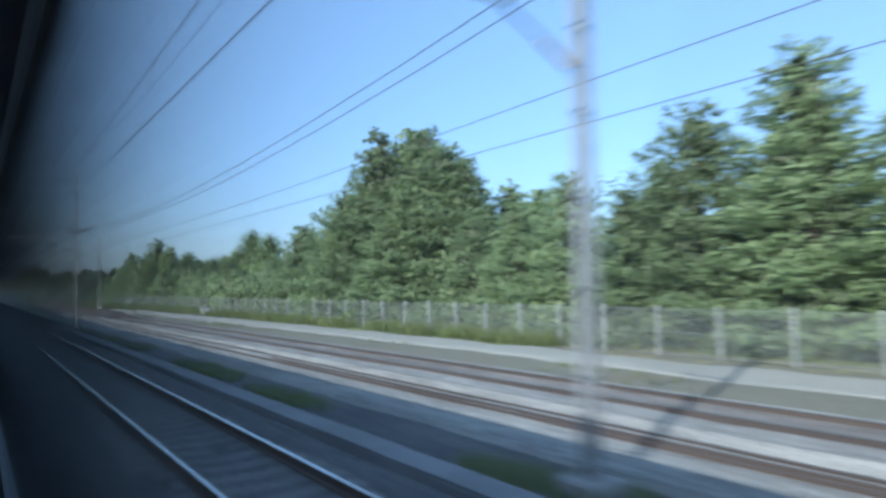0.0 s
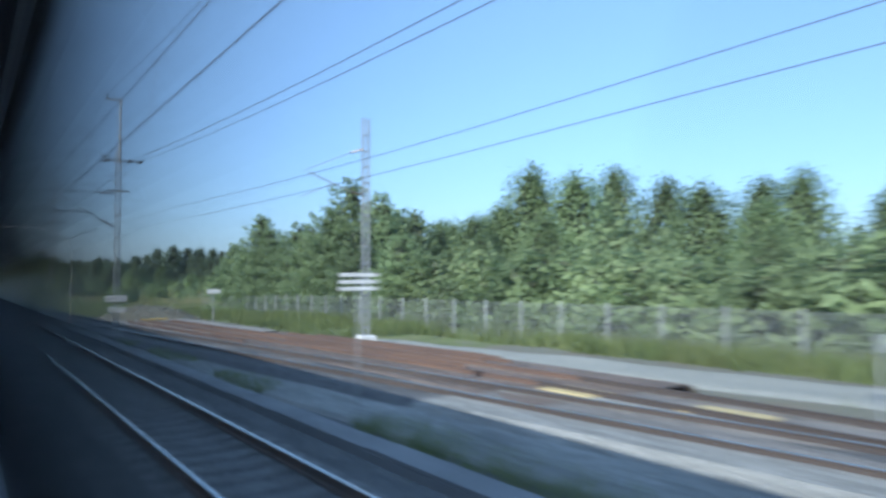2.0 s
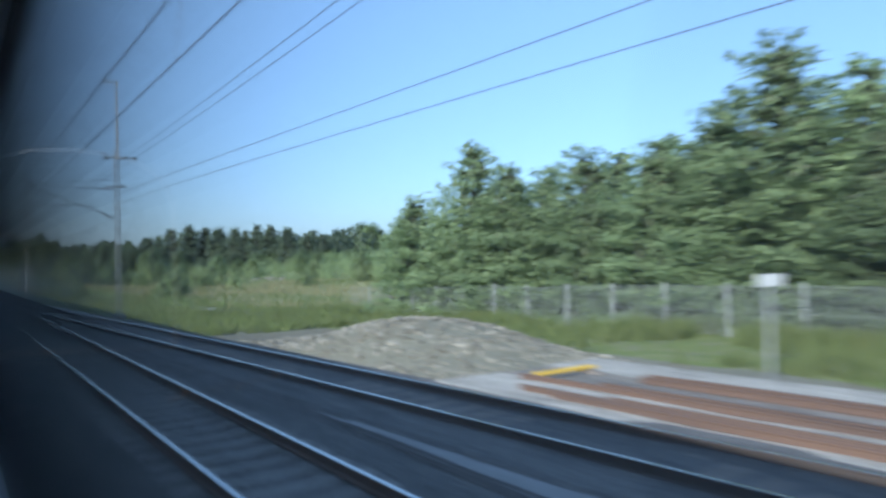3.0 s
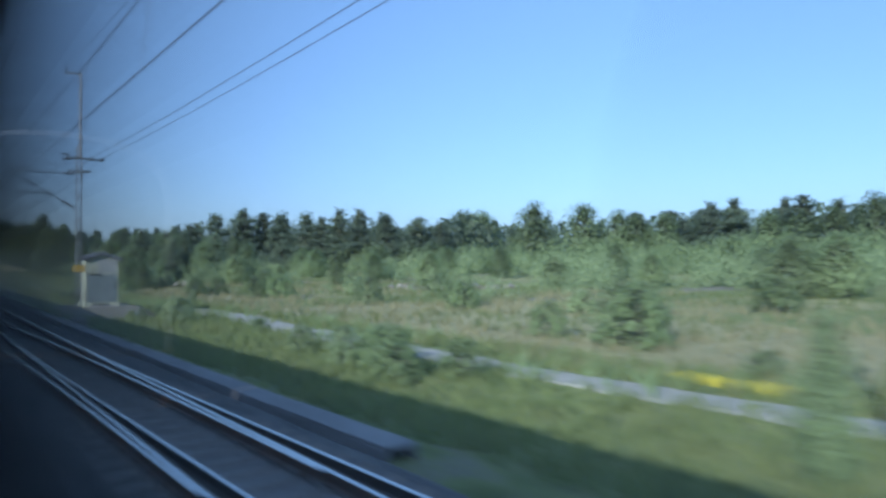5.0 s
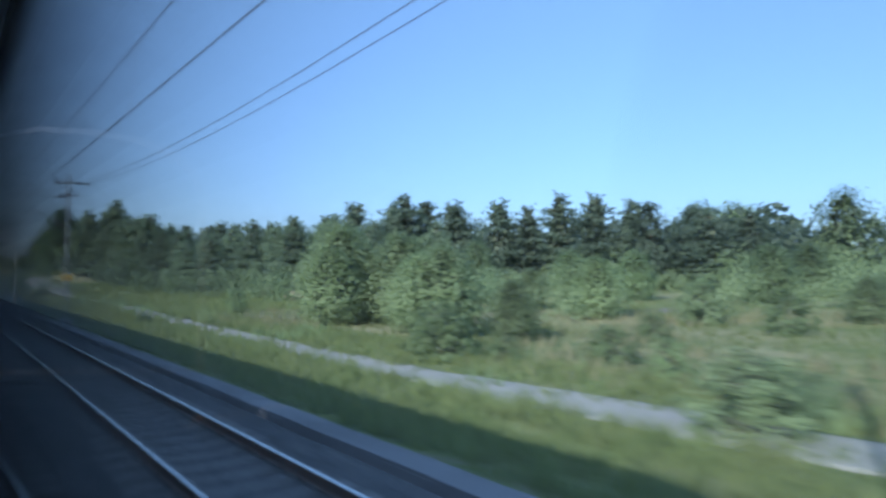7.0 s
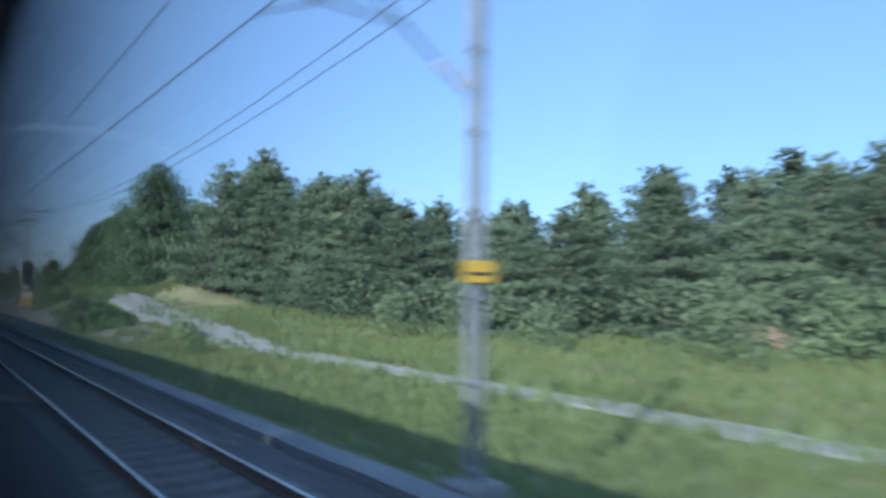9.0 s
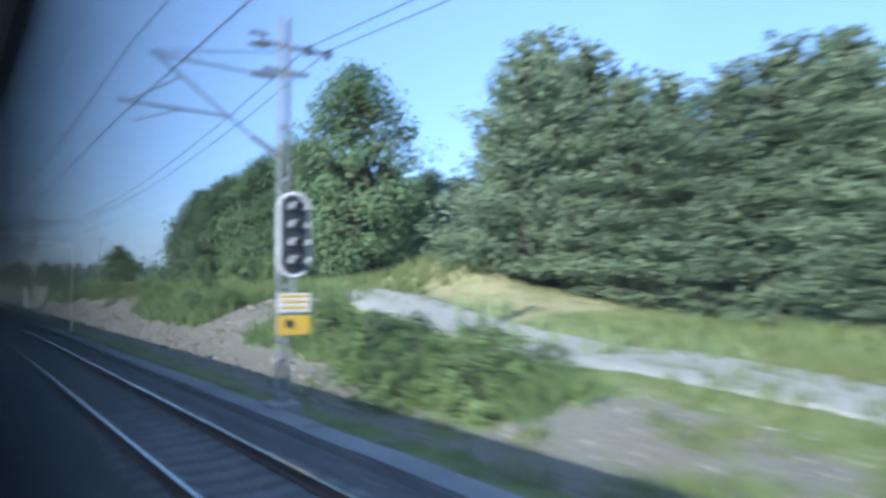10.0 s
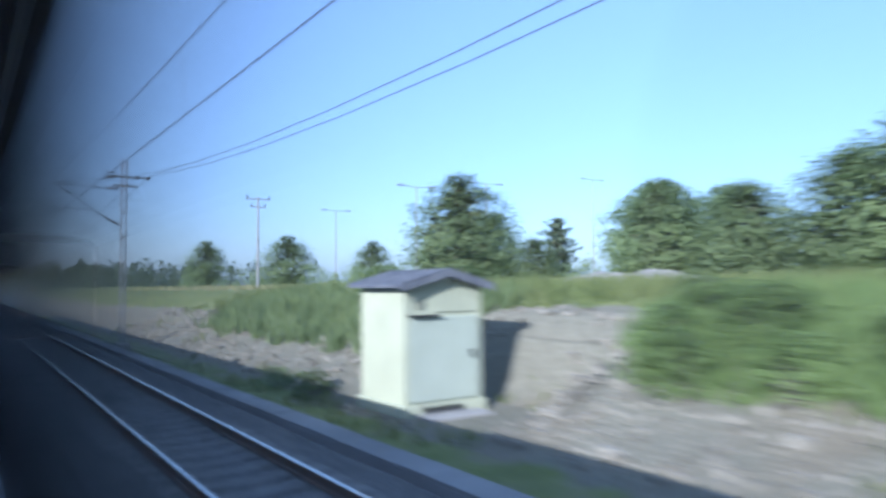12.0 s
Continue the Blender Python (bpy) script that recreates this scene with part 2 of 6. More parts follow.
def ground_material():
    m, nt, b = material("ground_cover", (0.12, 0.15, 0.05), 0.95)
    att = nt.nodes.new("ShaderNodeAttribute")
    att.attribute_name = "cover"
    sep = nt.nodes.new("ShaderNodeSeparateColor")
    nt.links.new(att.outputs["Color"], sep.inputs[0])
    fine, mid, big = noise_tex(nt, 9, 6, 0.7), noise_tex(nt, 1.1, 5), noise_tex(nt, 0.13, 4)
    green = ramp(nt, fine, [(0.25, (0.074, 0.102, 0.030)), (0.55, (0.158, 0.194, 0.062)), (0.8, (0.245, 0.282, 0.106))])
    dry = ramp(nt, fine, [(0.25, (0.175, 0.166, 0.078)), (0.55, (0.320, 0.298, 0.155)), (0.8, (0.42, 0.395, 0.22))])
    soil = ramp(nt, fine, [(0.25, (0.105, 0.100, 0.07)), (0.55, (0.205, 0.198, 0.152)), (0.8, (0.32, 0.31, 0.25))])

    soil = mixc(nt, ramp(nt, noise_tex(nt, 0.45, 5), [(0.52, (0, 0, 0)), (0.68, (0.6, 0.6, 0.6))]), soil, (0.195, 0.165, 0.115))

    def edge(chan, noise_out, amount):
        s = nt.nodes.new("ShaderNodeMath")
        s.operation = 'MULTIPLY_ADD'
        nt.links.new(noise_out, s.inputs[0])
        s.inputs[1].default_value = amount
        nt.links.new(sep.outputs[chan], s.inputs[2])
        return ramp(nt, s.outputs[0], [(0.5 + amount * 0.5 - 0.12, (0, 0, 0)), (0.5 + amount * 0.5 + 0.12, (1, 1, 1))])
    green = mixc(nt, ramp(nt, mid, [(0.38, (0, 0, 0)), (0.62, (0.75, 0.75, 0.75))]), green, (0.228, 0.236, 0.104))
    green = mixc(nt, ramp(nt, noise_tex(nt, 0.6, 5), [(0.5, (0, 0, 0)), (0.7, (0.8, 0.8, 0.8))]), green, (0.085, 0.115, 0.036))
    dry = mixc(nt, ramp(nt, mid, [(0.5, (0, 0, 0)), (0.7, (0.7, 0.7, 0.7))]), dry, (0.14, 0.155, 0.06))
    c = mixc(nt, edge(1, big, 0.9), green, dry)
    c = mixc(nt, edge(0, mid, 0.9), c, soil)
    nt.links.new(c, b.inputs["Base Color"])
    b.inputs["Specular IOR Level"].default_value = 0.15
    bump(nt, b, fine, 0.8, 0.08)
    return m


M_GROUND = ground_material()


def path_material():
    """Gravel in two wheel marks, thin grass between and along the edges."""
    m, nt, b = material("gravel_path", (0.4, 0.38, 0.34), 0.95)
    att = nt.nodes.new("ShaderNodeAttribute")
    att.attribute_name = "cover"
    sep = nt.nodes.new("ShaderNodeSeparateColor")
    nt.links.new(att.outputs["Color"], sep.inputs[0])
    fine, mid = noise_tex(nt, 14, 6, 0.7), noise_tex(nt, 0.8, 6, 0.66, stretch=(1.5, 0.45, 1))
    grav = ramp(nt, fine, [(0.25, (0.185, 0.182, 0.152)), (0.55, (0.325, 0.319, 0.268)), (0.8, (0.47, 0.46, 0.395))])
    gr = ramp(nt, fine, [(0.25, (0.07, 0.095, 0.03)), (0.55, (0.15, 0.175, 0.06)), (0.8, (0.26, 0.26, 0.11))])
    s = nt.nodes.new("ShaderNodeMath")
    s.operation = 'MULTIPLY_ADD'
    nt.links.new(mid, s.inputs[0])
    s.inputs[1].default_value = 2.1
    nt.links.new(sep.outputs[0], s.inputs[2])
    c = mixc(nt, ramp(nt, s.outputs[0], [(1.05, (0, 0, 0)), (1.4, (1, 1, 1))]), grav, gr)
    nt.links.new(c, b.inputs["Base Color"])
    bump(nt, b, fine, 0.8, 0.05)
    return m


M_PATH = path_material()


# ---- building helpers ----
class Mesh:
    """Collects boxes, tubes and faces and links them as one mesh object."""

    def __init__(self):
        self.v, self.f, self.mi = [], [], []

    def faces(self, verts, faces, mat=0):
        n = len(self.v)
        self.v += [tuple(p) for p in verts]
        self.f += [tuple(n + i for i in q) for q in faces]
        self.mi += [mat] * len(faces)

    def box(self, x0, y0, z0, x1, y1, z1, mat=0, bevel=0.0):
        if bevel <= 0:
            self.faces([(x, y, z) for z in (z0, z1) for y in (y0, y1) for x in (x0, x1)],
                       [(0, 2, 3, 1), (4, 5, 7, 6), (0, 1, 5, 4), (2, 6, 7, 3), (0, 4, 6, 2), (1, 3, 7, 5)], mat)
            return
        b, ring = bevel, []
        for z, i in ((z0, b), (z0 + b, 0), (z1 - b, 0), (z1, b)):
            ring.append([(x0 + i, y0 + i, z), (x1 - i, y0 + i, z), (x1 - i, y1 - i, z), (x0 + i, y1 - i, z)])
        fs = [(3, 2, 1, 0), (12, 13, 14, 15)]
        for k in range(3):
            for j in range(4):
                fs.append((4 * k + j, 4 * k + (j + 1) % 4, 4 * k + 4 + (j + 1) % 4, 4 * k + 4 + j))
        self.faces([p for r in ring for p in r], fs, mat)

    def tube(self, pts, r, n=6, mat=0, caps=True):
        """A tube along a line of points; r is one radius or one a point."""
        pts = [Vector(p) for p in pts]
        rs = r if isinstance(r, (list, tuple)) else [r] * len(pts)
        vs, fs = [], []
        for i, p in enumerate(pts):
            d = (pts[min(i + 1, len(pts) - 1)] - pts[max(i - 1, 0)]).normalized()
            a = d.cross(Vector((0, 0, 1)) if abs(d.z) < 0.9 else Vector((1, 0, 0))).normalized()
            c = d.cross(a)
            for k in range(n):
                w = 2 * math.pi * k / n
                vs.append(p + rs[i] * (math.cos(w) * a + math.sin(w) * c))
        for i in range(len(pts) - 1):
            for k in range(n):
                fs.append((i * n + k, i * n + (k + 1) % n, (i + 1) * n + (k + 1) % n, (i + 1) * n + k))
        if caps:
            fs += [tuple(range(n - 1, -1, -1)), tuple(range((len(pts) - 1) * n, len(pts) * n))]
        self.faces(vs, fs, mat)

    def prism(self, outline, y0, y1, mat=0):
        """An outline in x and z, drawn out along y."""
        n = len(outline)
        self.faces([(x, y, z) for y in (y0, y1) for x, z in outline],
                   [tuple(range(n)), tuple(range(2 * n - 1, n - 1, -1))] + [(i, n + i, n + (i + 1) % n, (i + 1) % n) for i in range(n)], mat)

    def data(self, name, mats, smooth=False):
        me = bpy.data.meshes.new(name)
        me.from_pydata(self.v, [], self.f)
        for m in (mats if isinstance(mats, (list, tuple)) else [mats]):
            me.materials.append(m)
        me.polygons.foreach_set("material_index", self.mi)
        if smooth:
            me.polygons.foreach_set("use_smooth", [True] * len(self.f))
        me.update()
        return me

    def link(self, name, mats, parent=None, label="", smooth=False):
        ob = new(name, self.data(name, mats, smooth))
        if parent:
            ob.parent = parent
        return tagged(ob, label)


def part(name, mesh, mats, parent, label="", smooth=False):
    return mesh.link(name, mats, parent, label, smooth)


def thing(name, at, label, category, group="", kind="", rz=0.0):
    e = new(name)
    e.matrix_basis = pose(*at, 0, 0, rz)
    return tagged(e, label, category, group, kind)


def smooth01(a, b, t):
    t = min(1.0, max(0.0, (t - a) / (b - a)))
    return t * t * (3 - 2 * t)


# ---- ground ----
# cross sections: station along the line, then heights at these distances from the train
PROFILE_X = [4.9, 6.0, 7.0, 9.0, 11.0, 14.0, 18.0, 23.0, 35.0, 60.0, 120.0, 400.0]
PROFILES = [
    (125, [-.42, -.42, -.55, -.50, -.45, -.40, -.40, -.50, -.5, -.3, 0.0, 4]),
    (165, [-.42, -.42, -.60, -.75, -.85, -.90, -.95, -1.1, -1.2, -.9, 0.0, 4]),
    (202, [-.42, -.42, -.66, -1.0, -1.12, -1.12, -1.1, -1.15, -1.2, -.8, 0.4, 5]),
    (340, [-.42, -.42, -.66, -1.0, -1.15, -1.15, -1.1, -1.2, -1.2, -.6, 1.0, 6]),
    (392, [-.42, -.42, -.62, -.95, -1.1, -1.05, -.95, -.8, -.4, 0.2, 1.0, 5]),
    (408, [-.42, -.42, -.55, -.40, 0.00, 0.30, .40, .7, .9, 1.0, 1.2, 5]),
    (424, [-.42, -.42, -.45, .30, 1.25, 2.0, 2.2, 2.4, 2.4, 2.0, 2.0, 4]),
    (500, [-.42, -.42, -.45, .20, 1.20, 1.9, 2.1, 2.3, 2.4, 2.4, 2.4, 4]),
    (560, [-.42, -.42, -.45, .10, 0.90, 1.5, 1.8, 2.0, 2.2, 2.4, 2.4, 4]),
]


def ground_z(x, y):
    """Height of the ground."""
    if x < 4.9:
        base = -0.50
    else:
        k = 0
        while k < len(PROFILES) - 1 and y > PROFILES[k + 1][0]:
            k += 1
        y0, a = PROFILES[k]
        y1, b = PROFILES[min(k + 1, len(PROFILES) - 1)]
        t = smooth01(y0, y1, y) if y1 > y0 else 0
        z = [p + (q - p) * t for p, q in zip(a, b)]
        base = float(np.interp(x, PROFILE_X, z))
        rough = smooth01(7.5, 12, x)
        base += rough * (0.10 * noise.noise((x * 0.35, y * 0.35, 3)) + 0.35 * smooth01(20, 60, x) * noise.noise((x * 0.05, y * 0.05, 9)))
    # level pads under the two huts
    for hx, hy, hz in ((10.25, 251.25, -0.36), (9.2, 487.6, -0.50)):
        d = max(abs(x - hx) - 1.9, abs(y - hy) - 2.6, 0)
        base = hz + (base - hz) * smooth01(0, 1.6, d)
    # heap of gravel at the end of the dead-end siding
    heap = 1.2 * max(0, 1 - ((x - 12.0) / 3.6) ** 2) * smooth01(131, 136.5, y) * (1 - smooth01(137, 144.5, y))
    # knoll of dry grass above the track where the cutting begins
    knoll = 1.35 * math.exp(-((x - 20.6) / 2.3) ** 2 - ((y - 423.0) / 4.6) ** 2) * smooth01(16.2, 18.0, x)
    return base + heap + knoll


SANDY = ((36, 318, 3), (49, 245, 5), (68, 242, 6), (53.5, 269, 5), (60, 228, 4), (95, 308, 7), (47, 334, 4), (57, 318, 4), (70, 300, 5))


def turf_edge(y):
    """Where the grass of the bank top begins."""
    edge = np.interp(y, [405, 420.2, 421.2, 425.8, 427, 432, 436, 441.5, 443.5, 447, 452, 460, 470, 479, 482, 492, 496],
                     [9.0, 9.2, 13.4, 13.4, 9.5, 9.4, 9.7, 9.9, 11.2, 11.6, 11.9, 10.8, 10.9, 10.9, 13.5, 13.5, 10.9])
    return float(edge) + .35 * noise.noise((0.5, y * .23, 51)) + .3 * noise.noise((1.5, y * .6, 52))


def cover(x, y):
    """Bare ground, dryness of the grass."""
    bare, dry = 0.0, 0.28
    if x < -4.5:
        return 0.08, 0.35
    if x < 9.0:
        bare = 0.75 if y < 150 else (0.35 if x < 7.2 else 0.12)
    if y < 150 and 9.0 <= x < 15.5:
        bare = 0.9
    if y < 150 and 15.5 <= x < 21:
        bare = 0.35 + 0.5 * (1 - smooth01(96, 108, y)) * (1 - smooth01(20.2, 21, x))
    if y < 24 and 20 <= x < 24:
        bare, dry = 0.55, 0.8
    if 9.0 < x < 15 and 126 < y < 160:
        bare = 1.0
    if 405 < y and 7.4 < x < 14.5:                     # stony cutting
        bare = max(bare, (0.80 + 0.3 * noise.noise((x * .35, y * .12, 21))) * smooth01(402, 409, y) * (1 - smooth01(-.5, .7, x - turf_edge(y))))
    if x > 23 and 150 < y < 350:
        dry = 0.46 + 0.36 * noise.noise((x * .06, y * .06, 27)) - 0.15 * smooth01(35, 70, x)
    if 18.5 < x < 36 and 196 < y < 252:
        dry = 0.95
    if 340 < y < 400 and 19 < x:
        dry = 0.42
    if 414 < y < 431 and 17 < x < 24:
        dry = 0.6
    for sx, sy, r in SANDY:                            # bare sandy spots in the meadow
        if abs(x - sx) < 2 * r and abs(y - sy) < 2 * r:
            bare = max(bare, 1 - .8 * math.hypot(x - sx, y - sy) / r)
    if 7.4 < x < 13.5 and 397 < y < 408:                 # trodden gravel below the signal
        bare = max(bare, .80 - abs(y - 402.8) / 9 - max(0, x - 11.4) * .3)
    if 242 < y < 258 and 7.2 < x < 16.6:
        bare = max(bare, 1.0 - .3 * max(0, x - 13.0))
    return bare, dry


def build_ground():
    xs = [-3000, -800, -200, -60, -20, -8, -3.2, 1.2] + list(np.arange(4.9, 27, 0.45)) + list(np.arange(27.5, 60, 2.5)) + [62, 70, 80, 95, 120, 160, 220, 320, 500, 900, 1600, 3000]
    ys = [-3000, -900, -300, -120] + list(np.arange(-60, 560, 1.25)) + list(np.arange(562, 700, 8)) + [720, 800, 950, 1300, 2000, 4500]
    nx = len(xs)
    vs = [(x, y, ground_z(x, y)) for y in ys for x in xs]
    fs = [(j * nx + i, j * nx + i + 1, (j + 1) * nx + i + 1, (j + 1) * nx + i) for j in range(len(ys) - 1) for i in range(nx - 1)]
    me = bpy.data.meshes.new("ground")
    me.from_pydata(vs, [], fs)
    att = me.color_attributes.new("cover", 'FLOAT_COLOR', 'POINT')
    col = np.zeros((len(vs), 4), dtype=np.float32)
    col[:, 3] = 1
    for i, (x, y, z) in enumerate(vs):
        col[i, 0], col[i, 1] = cover(x, y)
    att.data.foreach_set("color", col.ravel())
    me.materials.append(M_GROUND)
    me.polygons.foreach_set("use_smooth", [True] * len(fs))
    tagged(new("ground", me), "rough grass, bare gravel and stony slopes beside the railway", "ground", kind="structure")


build_ground()


def strip(name, line, width, lift, mat, label, category, cols=7, jitter=0.25, green=0.0, base=0.0):
    """A road or path that lies on the ground along a line of (x, y)."""
    ys = np.arange(line[0][1], line[-1][1] + 0.01, 1.25)
    mb, vs, fs = Mesh(), [], []
    for y in ys:
        cx = float(np.interp(y, [p[1] for p in line], [p[0] for p in line]))
        half = float(np.interp(y, [w[1] for w in width], [w[0] for w in width])) if isinstance(width, list) else width
        for c in range(cols):
            s = -1 + 2 * c / (cols - 1)
            e = half * (1 + (jitter * noise.noise((y * 0.3, s * 3, 5)) if abs(s) > 0.9 else 0))
            x = cx + s * e
            z = ground_z(x, y) + lift * (1 - 0.9 * abs(s) ** 6) - (0.06 if abs(s) > 0.95 else 0) + 0.02 * noise.noise((x * 2, y * 2, 1))
            vs.append((x, y, z))
    for j in range(len(ys) - 1):
        for c in range(cols - 1):
            fs.append((j * cols + c, j * cols + c + 1, (j + 1) * cols + c + 1, (j + 1) * cols + c))
    mb.faces(vs, fs)
    ob = mb.link(name, mat, smooth=True)
    att = ob.data.color_attributes.new("cover", 'FLOAT_COLOR', 'POINT')
    col = np.zeros((len(vs), 4), dtype=np.float32)
    for i in range(len(vs)):
        s = abs(-1 + 2 * (i % cols) / (cols - 1))
        col[i, 0] = base + green * (1.0 - smooth01(.05, .34, s) if s < .5 else smooth01(.7, 1.0, s) * 1.2)
    att.data.foreach_set("color", col.ravel())
    return tagged(ob, label, category, kind="structure")


ROAD = [(19.4, -60), (19.2, 30), (18.8, 60), (17.6, 90), (16.8, 100), (16.3, 110)]
LOW_PATH = [(17.2, 160), (16.4, 195), (15.7, 212), (15.9, 225), (16.3, 233), (17.0, 239), (17.6, 246), (17.5, 252)]
HIGH_PATH = [(17.5, 252), (17.2, 259), (16.4, 266), (15.5, 272), (15.2, 280), (14.8, 288), (14.3, 299), (14.5, 312), (15.2, 330), (16.9, 355), (17.3, 370), (16.9, 390), (16.0, 400), (15.3, 410), (15.0, 418), (15.2, 426), (17, 440), (19, 452)]
strip("gravel_road", ROAD, [(1.9, -60), (1.9, 96), (1.3, 104), (.6, 110)], 0.07, M_PATH, "pale gravel service road along the railway fence", "gravel road", 13, green=0.25, base=-0.15)
strip("gravel_path", LOW_PATH, [(.95, 160), (.95, 214), (1.3, 223), (1.2, 240), (1.0, 252)], 0.07, M_PATH, "pale gravel track through the grass beside the railway", "gravel path", 17, 0.8, 0.5, 0.12)
strip("gravel_path", HIGH_PATH,
      [(1.0, 252), (1.1, 272), (1.5, 282), (1.5, 290), (1.15, 300), (1.0, 320), (1.0, 386), (1.9, 397), (2.1, 410), (1.4, 426)], 0.07, M_PATH, "pale gravel track climbing the grassy bank", "gravel path", 17, 0.8, 0.55, 0.02)


# ---- tracks ----
def along(line, y):
    return float(np.interp(y, [p[1] for p in line], [p[0] for p in line]))


def spline(line, y0, y1, step):
    """Points of a smoothed line of (x, y)."""
    ys = np.arange(y0, y1 + 0.01, step)
    w = 9.0
    return [(sum(along(line, y + d) for d in np.linspace(-w, w, 9)) / 9, y) for y in ys]


def ballast_bed(line, y0, y1, top_half, foot_half, top, foot, name, label, mat=M_BALLAST, inner=None):
    pts = spline(line, y0, y1, 2.0)
    prof = [(-foot_half, foot), (-top_half, top), (-0.72, top + 0.01), (-0.5, top - 0.02), (0.5, top - 0.02), (0.72, top + 0.01), (top_half, top), (foot_half, foot)]
    vs = [(x + px + 0.05 * noise.noise((x + px, y, 2)), y, pz + 0.03 * noise.noise((px * 2, y * 0.7, 4))) for x, y in pts for px, pz in prof]
    n = len(prof)
    fs = [(j * n + c, j * n + c + 1, (j + 1) * n + c + 1, (j + 1) * n + c) for j in range(len(pts) - 1) for c in range(n - 1)]
    mb = Mesh()
    mb.faces(vs, fs)
    if inner:
        mb.mi = [1 if 2 <= k % (n - 1) <= 4 else 0 for k in range(len(fs))]
    return tagged(mb.link(name, [mat, inner] if inner else mat, smooth=False), label, "ballast", kind="structure")


RAIL_PROFILE = [(-.068, -.155), (-.068, -.143), (-.012, -.125), (-.010, -.042), (-.034, -.030), (-.035, -.004), (-.028, 0),
                (.028, 0), (.035, -.004), (.034, -.030), (.010, -.042), (.012, -.125), (.068, -.143), (.068, -.155)]


def rail_mesh(pts, top_mat, side_mat, z0=0.0):
    mb, n = Mesh(), len(RAIL_PROFILE)
    for k in range(len(pts) - 1):
        (xa, ya), (xb, yb) = pts[k], pts[k + 1]
        vs = [(x + px, y, z0 + pz) for x, y in ((xa, ya), (xb, yb)) for px, pz in RAIL_PROFILE]
        for i in range(n):
            mb.faces([vs[i], vs[(i + 1) % n], vs[n + (i + 1) % n], vs[n + i]], [(0, 1, 2, 3)], 0 if 5 <= i <= 7 else 1)
    return mb, [top_mat, side_mat]


def sleeper_data(mat, length=2.5, timber=False):
    mb = Mesh()
    h = length / 2
    if timber:
        mb.box(-h, -.125, -.31, h, .125, -.165, bevel=.012)
    else:
        mb.prism([(-h, -.36), (h, -.36), (h, -.19), (.9, -.165), (.55, -.165), (.3, -.2), (-.3, -.2), (-.55, -.165), (-.9, -.165), (-h, -.19)], -.13, .13)
    for s in (-1, 1):
        for o in (-.12, .08):
            mb.box(s * GAUGE / 2 + o - .0, -.06, -.17, s * GAUGE / 2 + o + .05, .06, -.12)
    return mb.data("sleeper", mat)


def railway_track(line, y0, y1, label, top, side, sleeper_mat, near=None, z0=0.0, timber=False, group="railway tracks", step=4.0, clips=True):
    """Two rails and their sleepers; the sleepers of the stretch `near` are parts one by one."""
    t = thing("railway_track", (0, 0, 0), label, "railway track", group)
    pts = spline(line, y0, y1, step)
    for s in (-1, 1):
        mb, mats = rail_mesh([(x + s * GAUGE / 2, y) for x, y in pts], top, side, z0)
        part("rail", mb, mats, t)
    sl = sleeper_data(sleeper_mat, timber=timber)
    rest = Mesh()
    base_v = [tuple(v.co) for v in sl.vertices]
    base_f = [tuple(p.vertices) for p in sl.polygons]
    if not clips:                                  # fastenings only where they can be told apart
        m = 16 if timber else 20
        base_v, base_f = base_v[:m], [f for f in base_f if max(f) < m]
    rng = random.Random(5)
    y = y0
    while y < y1:
        x = along(line, y) if y1 - y0 < 30 else sum(along(line, y + d) for d in (-9, -4.5, 0, 4.5, 9)) / 5
        tilt = rng.uniform(-.01, .01)
        if near and near[0] <= y <= near[1]:
            o = new("sleeper", sl)
            o.matrix_basis = pose(x, y, z0, 0, 0, math.degrees(tilt))
            o.parent = t
        else:
            rest.faces([(x + vx, y + vy + vx * tilt, z0 + vz) for vx, vy, vz in base_v], base_f)
        y += 0.62
    if rest.v:
        tagged(part("sleepers", rest, sleeper_mat, t), kind="stuff")
    return t


MAIN = [(TRACK_X, -200), (TRACK_X, 900)]
OWN = [(OWN_X, -200), (OWN_X, 900)]
SIDING = [(12.4, -60), (11.9, 20), (11.6, 60), (10.7, 80), (9.6, 95), (8.5, 108), (7.45, 122), (6.7, 138), (5.7, 155), (4.6, 175), (3.75, 195), (TRACK_X + .08, 215), (TRACK_X + .04, 230)]
SPUR = [(11.7, 68), (12.3, 84), (12.5, 96), (11.9, 108), (11.3, 118), (10.9, 130)]
ballast_bed(MAIN, -120, 760, 1.75, 2.5, -0.19, -0.56, "ballast_bed", "grey crushed stone bed of the neighbouring track")
ballast_bed(OWN, -120, 760, 1.75, 2.4, -0.19, -0.56, "ballast_bed", "grey crushed stone bed under the train")
ballast_bed(SIDING, -60, 92, 1.6, 2.6, -0.145, -0.60, "ballast_bed", "pale dusty crushed stone bed of the siding", M_GRAVEL, M_RUSTBALLAST)
ballast_bed(SIDING, 92, 200, 1.6, 2.6, -0.165, -0.60, "ballast_bed", "dark crushed stone bed of the siding")
ballast_bed([(7.0, -60), (7.0, 200)], -60, 160, 1.3, 1.9, -0.35, -0.60, "ballast_bed", "dark crushed stone strip between the tracks")
LAYDOWN = [(9.0, -60), (8.9, 30), (8.6, 60), (7.9, 85), (7.3, 100), (6.9, 112)]
ballast_bed(LAYDOWN, -60, 110, 1.25, 1.75, -0.27, -0.60, "ballast_bed", "pale gravel strip where spare rails are stored", M_GRAVEL)
ballast_bed(SPUR, 66, 90, 1.5, 2.4, -0.16, -0.60, "ballast_bed", "grey stone bed of the turnout", M_BALLAST, M_RUSTBALLAST)
